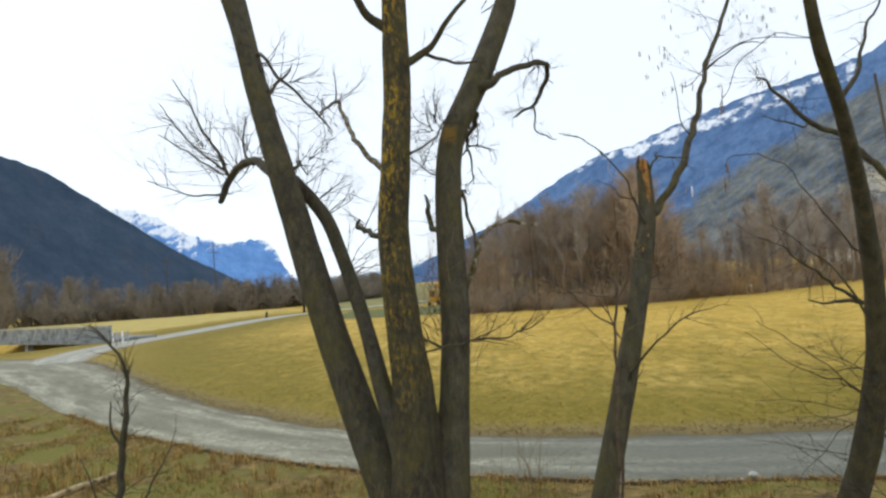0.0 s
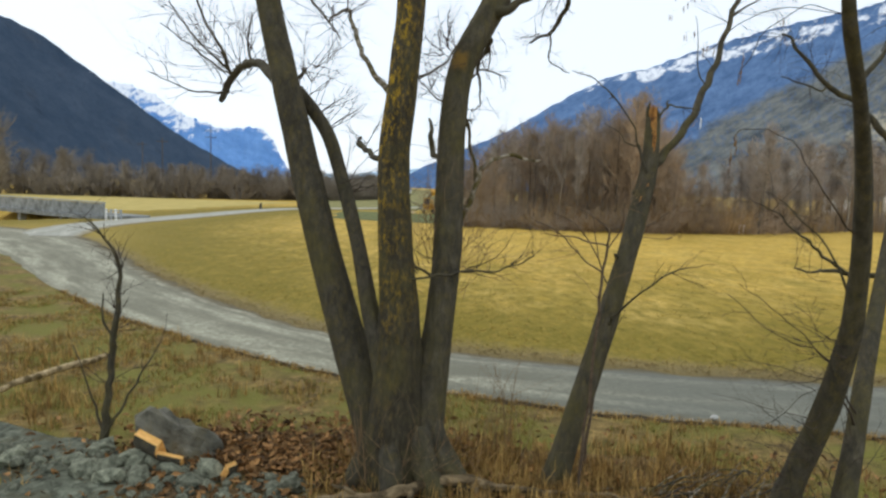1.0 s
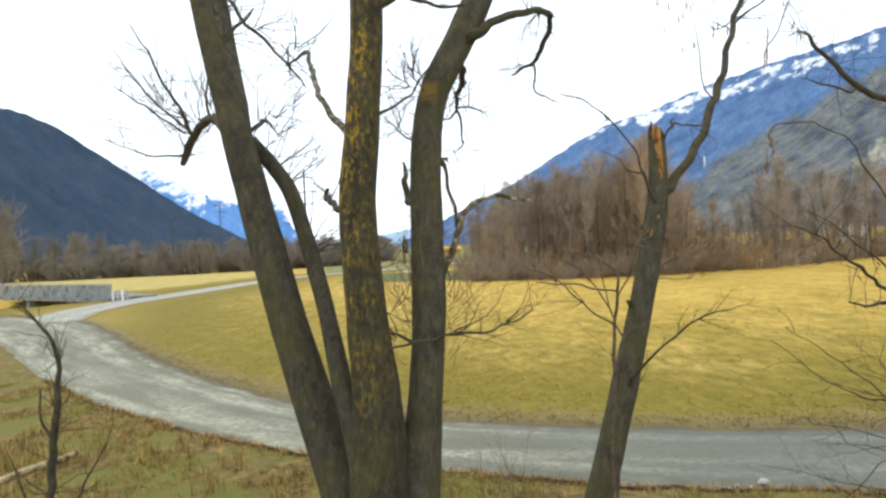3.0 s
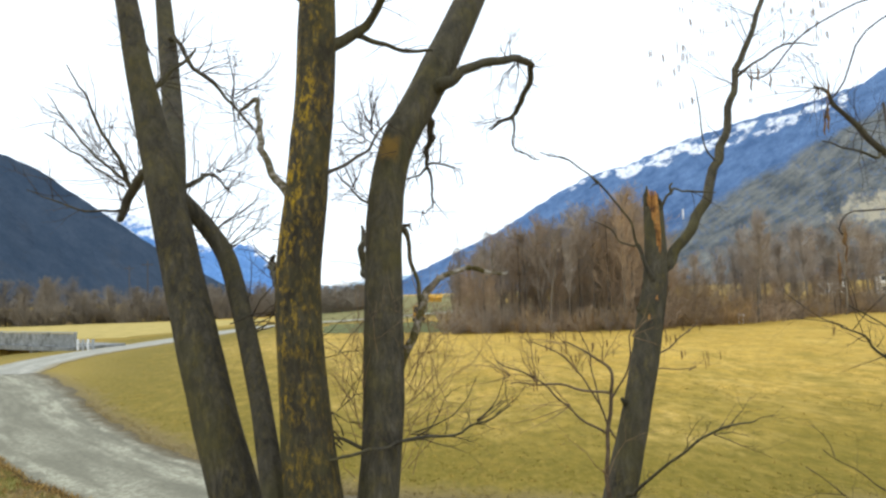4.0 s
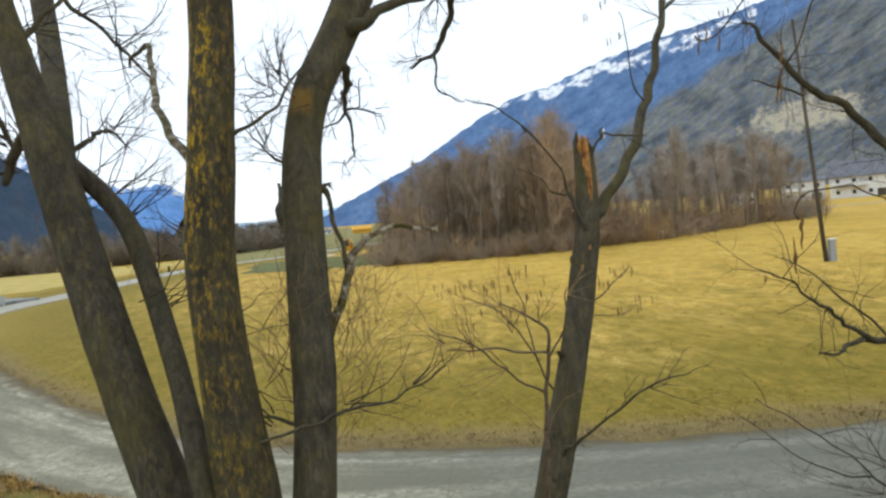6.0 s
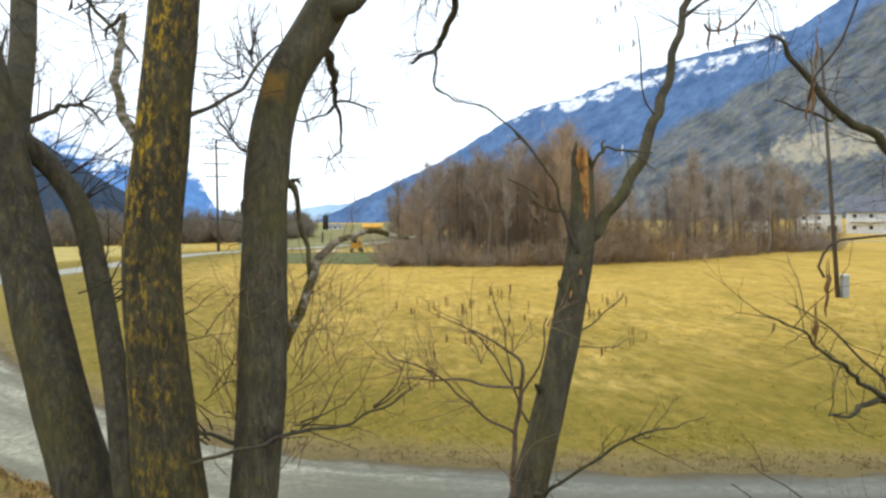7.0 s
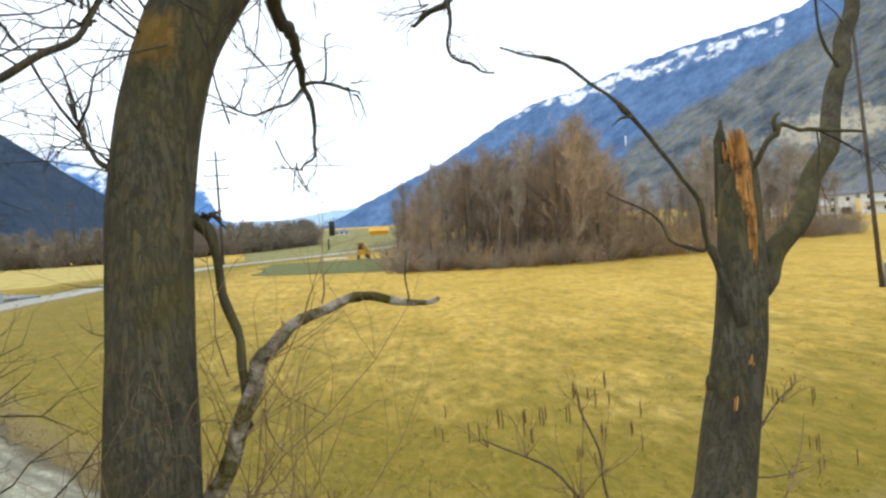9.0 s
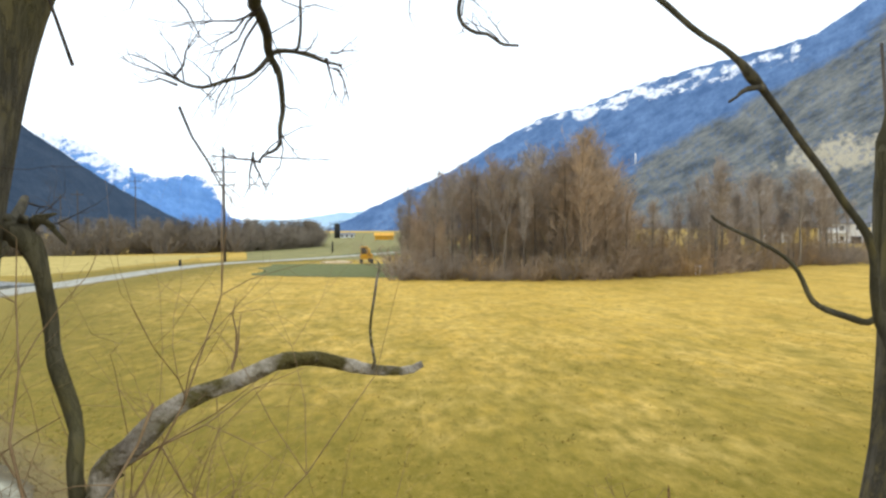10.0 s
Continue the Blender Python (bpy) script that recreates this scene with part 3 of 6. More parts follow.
def verge():
    """The rough bank between the trees and the track."""
    b = Build()
    nx, ny = 110, 60
    for j in range(ny + 1):
        for i in range(nx + 1):
            x = -26 + 60 * i / nx
            far = track_near(x) + 0.12 + 0.25 * noise.noise(Vector((x * 1.3, 2, 5)))
            y = -14 + (far + 14) * (j / ny) ** 0.55
            lump = 0.05 * noise.noise(Vector((x * 0.9, y * 0.9, 3))) + 0.025 * noise.noise(Vector((x * 3, y * 3, 8)))
            lump += 0.16 * math.exp(-((x + 0.3) ** 2 + (y - 8.2) ** 2) / 1.6)
            edge = 1 if j < ny else 0
            b.v.append((x, y, 0.05 + (lump + 0.05) * edge))
    n = nx + 1
    b.f = [(j * n + i, j * n + i + 1, (j + 1) * n + i + 1, (j + 1) * n + i) for j in range(ny) for i in range(nx)]
    return part("bank", b, VERGE)


def verge_z(x, y):
    return 0.10 + 0.05 * noise.noise(Vector((x * 0.9, y * 0.9, 3))) + 0.16 * math.exp(-((x + 0.3) ** 2 + (y - 8.2) ** 2) / 1.6)


tagged(verge(), "rough grassy bank with dry stalks and moss", "bank", kind="structure")


# ---- mountains ----
def interp(table, x):
    return float(np.interp(x, [t[0] for t in table], [t[1] for t in table]))


def mountain(name, ridge, near, far, material, snow, rock, scree, label, columns=220, rows=60, rugged=0.05, power=1.05, jag=0.15):
    """A mountain side: ridge is its skyline as (bearing, height in degrees); near and far are the distances of foot and ridge.
    The covers go by bearing, height in degrees and degrees below the ridge."""
    me_b = Build()
    lo, hi = ridge[0][0], ridge[-1][0]
    covers, place = {"snow": [], "rock": [], "scree": []}, []
    for j in range(rows + 1):
        v = j / rows
        for i in range(columns + 1):
            a = lo + (hi - lo) * i / columns
            e = interp(ridge, a) + jag * noise.noise(Vector((a * 1.7, 0.3, 1))) + 0.5 * jag * noise.noise(Vector((a * 6, 0.3, 2)))
            d = near + (far - near) * v
            top = math.tan(radians(max(e, 0.02))) * far
            w = a + 3.0 * noise.noise(Vector((a * 0.2, v * 1.5, 4))) + 4 * v
            gully = noise.noise(Vector((w * 0.22, v * 0.9, far * 0.01))) + 0.6 * noise.noise(Vector((w * 0.6, v * 1.6, far * 0.02))) + 0.35 * noise.noise(Vector((w * 1.7, v * 4, far * 0.03)))
            z = top * v ** power * (1 + rugged * gully * math.sin(math.pi * v))
            d += far * 0.035 * gully * math.sin(math.pi * v)
            me_b.v.append((d * math.sin(radians(a)), d * math.cos(radians(a)), z + 3.5 * v - 2))
            h = math.degrees(math.atan2(z, d))
            place += (a, h, far * 0.003)
            covers["snow"].append(snow(a, h, e - h))
            covers["rock"].append(rock(a, h, e - h))
            covers["scree"].append(scree(a, h, e - h))
    n = columns + 1
    me_b.f = [(j * n + i, j * n + i + 1, (j + 1) * n + i + 1, (j + 1) * n + i) for j in range(rows) for i in range(columns)]
    me = me_b.mesh(name)
    for key, values in covers.items():
        me.attributes.new(key, "FLOAT", "POINT").data.foreach_set("value", values)
    me.attributes.new("place", "FLOAT_VECTOR", "POINT").data.foreach_set("vector", place)
    return tagged(part(name, me, material), label, "mountain", kind="structure")


RIDGE_R = [(-5.5, 0.0), (-4.5, 0.5), (0.4, 2.9), (5.3, 5.1), (10.2, 7.9), (13.1, 9.4), (17.3, 10.5), (21.9, 12.0), (26.6, 13.0), (32.2, 13.9), (34.3, 14.3), (36.9, 15.8), (39.5, 17.3), (46, 19), (70, 18), (95, 14)]


def nothing(a, h, below):
    return -1.0


def clamp(x):
    return max(0.0, min(1.0, x))


def east_snow(a, h, below):
    """Snow fields in a band just under the ridge."""
    band = interp([(9, 0.2), (14, 0.7), (20, 1.5), (27, 1.9), (40, 1.6), (60, 2)], a)
    return 0.53 - 0.14 * ((below - 0.45 * band) / (0.55 * band)) ** 2 - 0.10 * clamp((a - 29) / 8) - 0.3 * clamp((12 - a) / 3) - 0.35 * clamp((a - 33.0) / 1.6)


def east_rock(a, h, below):
    """Grey open slopes under the dark forest."""
    gap = interp([(12, 9.0), (17, 7.6), (21, 6.4), (27, 4.6), (33, 2.6), (40, 1.8)], a)
    return 0.20 + 0.50 * clamp((below - gap) / 1.4 + 0.5) * clamp((a - 14) / 4)


def east_scree(a, h, below):
    d = ((a - 36) / 5.5) ** 2 + ((h - 5.6 - (a - 36) * 0.12) / 1.7) ** 2
    return 0.58 - 0.26 * d


# blue distance haze is painted into the base colours of all four mountains
east = mountain("mountain", RIDGE_R, 1700, 2900, mountain_material("hazed_far_slope", (0.078, 0.142, 0.275), (0.165, 0.27, 0.46), (0.080, 0.095, 0.108), (0.27, 0.275, 0.250)),
                east_snow, east_rock, east_scree, "steep mountainside with painted blue haze, grey rock and a snowy ridge", columns=320, rows=110, rugged=0.08)
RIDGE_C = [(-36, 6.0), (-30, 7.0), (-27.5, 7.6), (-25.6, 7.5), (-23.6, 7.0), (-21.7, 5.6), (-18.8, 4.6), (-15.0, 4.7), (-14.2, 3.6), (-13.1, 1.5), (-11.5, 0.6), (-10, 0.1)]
mountain("mountain", RIDGE_C, 2700, 3900, mountain_material("hazed_snow_peak", (0.11, 0.24, 0.50), (0.19, 0.37, 0.70), (0.16, 0.30, 0.55), (0.24, 0.42, 0.70), -0.5),
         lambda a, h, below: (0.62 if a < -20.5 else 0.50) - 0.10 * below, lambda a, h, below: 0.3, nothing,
         "distant mountain with snow on its peaks and painted blue haze", columns=200, rows=80, rugged=0.12, jag=0.3)
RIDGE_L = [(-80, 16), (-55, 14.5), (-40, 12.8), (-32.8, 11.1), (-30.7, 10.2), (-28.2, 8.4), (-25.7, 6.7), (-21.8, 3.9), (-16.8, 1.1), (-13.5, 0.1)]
# shade and haze are both put into this slope's dark colours
mountain("mountain", RIDGE_L, 1300, 2300, mountain_material("hazed_wooded_slope", (0.044, 0.068, 0.104), (0.072, 0.098, 0.138), (0.055, 0.06, 0.07), (0.085, 0.095, 0.11), -0.6),
         nothing, lambda a, h, below: 0.3, nothing, "dark wooded mountain slope with painted shade and blue haze", columns=200, rows=80, rugged=0.12, jag=0.12)
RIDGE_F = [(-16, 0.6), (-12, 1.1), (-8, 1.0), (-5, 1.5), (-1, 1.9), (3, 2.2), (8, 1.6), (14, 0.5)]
mountain("mountain", RIDGE_F, 4300, 4600, mountain_material("hazed_far_ridge", (0.40, 0.58, 0.74), (0.50, 0.66, 0.80), (0.45, 0.6, 0.75), (0.5, 0.65, 0.8)),
         nothing, nothing, nothing, "pale blue ridge with painted haze closing the valley", columns=60, rows=12)


# ---- woods ----
def bare_tree(height, seed, spread=0.30, trunk_r=0.13, lean=0.04, limbs=58, coarse=1.0, twig=None, low=0.15, bark=None):
    """A leafless tree: a trunk, bare at its foot, and a rounded crown of rising limbs and fine shoots."""
    rng = random.Random(seed)
    t = new("tree")
    rows = []
    x = y = 0.0
    for i in range(6):
        rows.append((x, y, height * i / 5 * 0.86, trunk_r * (1 - 0.17 * i)))
        x, y = x + rng.gauss(0, lean) * height * 0.15, y + rng.gauss(0, lean) * height * 0.15
    p, r = curve(rows, 3)
    part("trunk", Build().tube(p, r, 6), bark or WOODBARK, t)
    b = Build()
    for i in range(limbs):
        v = rng.random() ** 0.85
        q = low + (1 - low) * v
        k = int(q * (len(p) - 1))
        a = rng.uniform(0, 2 * math.pi)
        reach = height * spread * (0.42 + 0.58 * math.sin(math.pi * min(1.0, 0.25 + 0.75 * v))) * rng.uniform(0.5, 1.1)
        spray(b, p[k], (math.cos(a), math.sin(a), rng.uniform(0.8, 2.6)), reach, 0.026 * coarse, rng)
    part("crown", b, twig or WOODTWIG, t)
    return t


def scrub_bush(size, seed, material=None, shoots=34, coarse=1.0):
    rng = random.Random(seed)
    t = new("bush")
    b = Build()
    for i in range(shoots):
        a, s = rng.uniform(0, 6.283), rng.uniform(0, 0.35)
        spray(b, (math.cos(a) * s * size, math.sin(a) * s * size, 0), (math.cos(a) * 0.6, math.sin(a) * 0.6, rng.uniform(0.4, 1.3)), size * rng.uniform(0.5, 1.0), 0.02 * coarse, rng, 6, 3)
    part("thicket", b, material or SCRUB, t)
    return t


TREES = [bare_tree(10, 11, 0.30, limbs=48), bare_tree(10, 12, 0.24, 0.11, 0.05, 38, 1.0, GREYTWIG, 0.3), bare_tree(10, 13, 0.33, 0.15, 0.05, 56, 1.0, REDTWIG, 0.08), bare_tree(10, 14, 0.22, 0.10, 0.07, 40, 1.0, None, 0.35), bare_tree(10, 15, 0.30, 0.12, 0.08, 58, 1.0, REDTWIG, 0.1), bare_tree(10, 16, 0.20, 0.10, 0.1, 30, 1.0, GREYTWIG, 0.4)]
SLENDER = [bare_tree(10, 17, 0.24, 0.13, 0.07, 40, 1.1, GREYTWIG, 0.42, PALEBARK), bare_tree(10, 18, 0.28, 0.14, 0.09, 46, 1.1, WOODTWIG, 0.36, PALEBARK), bare_tree(10, 19, 0.20, 0.11, 0.09, 32, 1.1, REDTWIG, 0.45, PALEBARK)]
FAR_TREES = [bare_tree(10, 31, 0.42, 0.12, 0.06, 60, 1.6, HEDGETWIG, 0.06), bare_tree(10, 32, 0.38, 0.11, 0.06, 60, 1.6, HEDGETWIG, 0.06), bare_tree(10, 33, 0.46, 0.13, 0.06, 60, 1.6, HEDGETWIG, 0.06)]
BUSHES = [scrub_bush(2.0, 21), scrub_bush(2.0, 22, REDTWIG), scrub_bush(2.0, 23, WOODTWIG), scrub_bush(2.0, 24, WOODTWIG)]
FAR_BUSHES = [scrub_bush(2.0, 41, HEDGETWIG, 40, 1.7), scrub_bush(2.0, 42, HEDGETWIG, 40, 1.7)]
used = set()


def plant(kinds, x, y, scale, rng, label, category, group):
    src = rng.choice(kinds)
    m = Matrix.Translation((x, y, ground_z(x, y) - 0.05)) @ Matrix.Rotation(rng.uniform(0, 6.28), 4, "Z") @ Matrix.Diagonal((scale * rng.uniform(0.85, 1.15), scale * rng.uniform(0.85, 1.15), scale, 1))
    if src.name in used:
        ob = copy_thing(src, m)
    else:
        ob = src
        used.add(src.name)
    ob.matrix_basis = m
    return tagged(ob, label, category, group)


rng = random.Random(5)
WOOD_TOP = [(0.5, 6.5), (3.2, 9.5), (7.3, 12.0), (10.9, 12.5), (16.0, 15.5), (18, 13), (20.5, 8.5), (24, 8.8), (26.5, 13), (28, 11.5), (31, 14), (34, 13), (36.5, 8.0)]


def wood_edge(a):
    return interp([(1.5, 68), (10, 66), (18, 68), (26, 77), (33, 97), (37, 108)], a)


# bearings, count, heights and kinds: the tall left side, the dense middle, the low gap, the slender trees by the houses
for lo, hi, count, kinds in ((1.8, 12.0, 42, TREES), (2.2, 13.0, 16, TREES[5:6] + TREES[3:4]), (11.5, 19.2, 44, TREES[:1] + TREES[2:3] + TREES[4:5]), (19.2, 25.0, 15, TREES), (24.0, 34.0, 22, TREES[:1] + TREES[4:5]), (25.0, 35.0, 26, SLENDER)):
    for i in range(count):
        a = lo + (hi - lo) * (i + rng.random()) / count
        d = wood_edge(a) + rng.uniform(1.0, 22.0) * (1.0 if a < 22 else 0.7)
        tall = (0.9, 1.0, 1.06) if count == 16 else (0.4, 0.5, 0.6) if count == 22 else (0.55, 0.7, 0.82, 0.9, 0.98)
        h = interp(WOOD_TOP, a) * rng.choice(tall) * rng.uniform(0.94, 1.03) * (d / wood_edge(a)) ** 0.6
        plant(kinds, d * math.sin(radians(a)), d * math.cos(radians(a)), h / 10, rng, "slender bare tree with a pale trunk beyond the meadow" if kinds is SLENDER else "tall bare brown tree at the edge of the wood", "tree", "trees of the wood")
for i in range(165):
    a = 1.6 + 34.5 * (i + rng.random()) / 165
    back = rng.random() ** 1.6
    d = wood_edge(a) - 0.8 + back * 13 + 1.6 * noise.noise(Vector((a * 0.9, 0, 3)))
    size = rng.choice((0.4, 0.6, 0.9, 1.2)) * rng.uniform(0.85, 1.15) + back * 1.2 + (0.5 if 17.5 < a < 24 and rng.random() < 0.4 else 0.0)
    plant(BUSHES[:2] if 17 < a < 26 else BUSHES, d * math.sin(radians(a)), d * math.cos(radians(a)), size, rng, "leafless russet bush at the meadow's edge", "bush", "bushes along the wood")
HEDGE = [(-160, 135), (-100, 142), (-60, 150), (-32, 165), (-21, 205), (-26, 245)]
for i in range(115):
    s = (i + rng.random()) / 115 * (len(HEDGE) - 1)
    k = min(int(s), len(HEDGE) - 2)
    x = HEDGE[k][0] + (HEDGE[k + 1][0] - HEDGE[k][0]) * (s - k)
    y = HEDGE[k][1] + (HEDGE[k + 1][1] - HEDGE[k][1]) * (s - k) + rng.uniform(-4, 12)
    plant(FAR_TREES, x, y, rng.uniform(0.74, 0.9) * (1.2 if x < -80 else 0.92), rng, "bare tree in the line across the valley floor", "tree", "trees of the far hedge")
for i in range(135):
    s = (i + rng.random()) / 135 * (len(HEDGE) - 1)
    k = min(int(s), len(HEDGE) - 2)
    x = HEDGE[k][0] + (HEDGE[k + 1][0] - HEDGE[k][0]) * (s - k)
    y = HEDGE[k][1] + (HEDGE[k + 1][1] - HEDGE[k][1]) * (s - k) + rng.uniform(-6, 4)
    plant(FAR_BUSHES, x, y, rng.uniform(2.2, 3.3), rng, "leafless brown bush in the far hedge", "bush", "bushes of the far hedge")


plant(FAR_TREES, -63, 93, 1.25, rng, "tall bare tree standing beyond the bridge", "tree", "")


# ---- the big tree of several stems ----
big = thing("tree", "many-stemmed bare tree with dark furrowed bark and ochre lichen", "tree")
STEMS = {
    "left": ([(-0.42, 7.98, -0.05, 0.36), (-0.68, 8.06, 0.8, 0.27), (-1.12, 8.28, 2.0, 0.212), (-1.43, 8.42, 3.0, 0.196), (-1.72, 8.62, 4.0, 0.183), (-1.99, 8.80, 5.0, 0.172), (-2.34, 9.06, 6.2, 0.128), (-2.66, 9.28, 7.4, 0.104), (-3.3, 9.5, 9.2, 0.06)], BARK),
    "left_back": ([(-1.86, 8.75, 4.55, 0.12), (-2.02, 9.12, 5.0, 0.115), (-2.17, 9.52, 5.45, 0.11), (-2.50, 10.3, 6.2, 0.114), (-2.95, 11.25, 7.5, 0.116), (-3.4, 12.0, 9.4, 0.07)], BARK),
    "left_inner": ([(-0.46, 7.75, 0.5, 0.16), (-0.55, 7.68, 1.4, 0.12), (-0.76, 7.97, 2.2, 0.104), (-1.04, 8.45, 3.2, 0.09), (-1.40, 8.92, 4.2, 0.09), (-1.63, 9.0, 4.6, 0.088), (-1.86, 8.88, 4.9, 0.085)], BARK),
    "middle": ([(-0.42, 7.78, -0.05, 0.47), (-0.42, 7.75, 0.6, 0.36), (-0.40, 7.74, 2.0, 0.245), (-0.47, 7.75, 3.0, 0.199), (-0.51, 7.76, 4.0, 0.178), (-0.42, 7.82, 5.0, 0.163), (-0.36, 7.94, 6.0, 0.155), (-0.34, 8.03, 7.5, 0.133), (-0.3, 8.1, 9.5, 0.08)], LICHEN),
    "right": ([(-0.18, 7.85, -0.05, 0.38), (-0.12, 7.84, 0.8, 0.26), (0.04, 7.92, 2.0, 0.175), (0.12, 8.05, 3.0, 0.170), (0.13, 8.22, 4.0, 0.163), (0.15, 8.30, 4.6, 0.160), (0.27, 8.43, 5.25, 0.158), (0.63, 8.70, 6.0, 0.163), (1.13, 9.22, 7.2, 0.142), (1.65, 9.8, 9.0, 0.08)], SPOTBARK),
}
ROOTS = [
    [(-0.05, 7.78, 1.05, 0.15), (0.10, 7.70, 0.62, 0.17), (0.30, 7.62, 0.34, 0.15), (0.55, 7.56, 0.14, 0.10), (0.85, 7.52, 0.02, 0.04)],
    [(-0.15, 7.66, 0.95, 0.14), (-0.05, 7.50, 0.50, 0.15), (0.06, 7.36, 0.24, 0.12), (0.22, 7.22, 0.04, 0.05)],
    [(-0.45, 7.58, 0.90, 0.14), (-0.44, 7.42, 0.50, 0.14), (-0.46, 7.28, 0.22, 0.10), (-0.50, 7.12, 0.03, 0.04)],
    [(-0.62, 7.85, 0.80, 0.13), (-0.82, 7.72, 0.42, 0.13), (-0.98, 7.62, 0.20, 0.09), (-1.2, 7.55, 0.03, 0.04)],
]
for k, rows in enumerate(ROOTS):
    part("root", limb(rows, 16, 7, 0.2, 5.5 + k), BARK, big)
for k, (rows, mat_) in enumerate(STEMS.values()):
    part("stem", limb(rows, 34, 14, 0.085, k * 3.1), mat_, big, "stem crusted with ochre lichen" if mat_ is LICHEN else "")
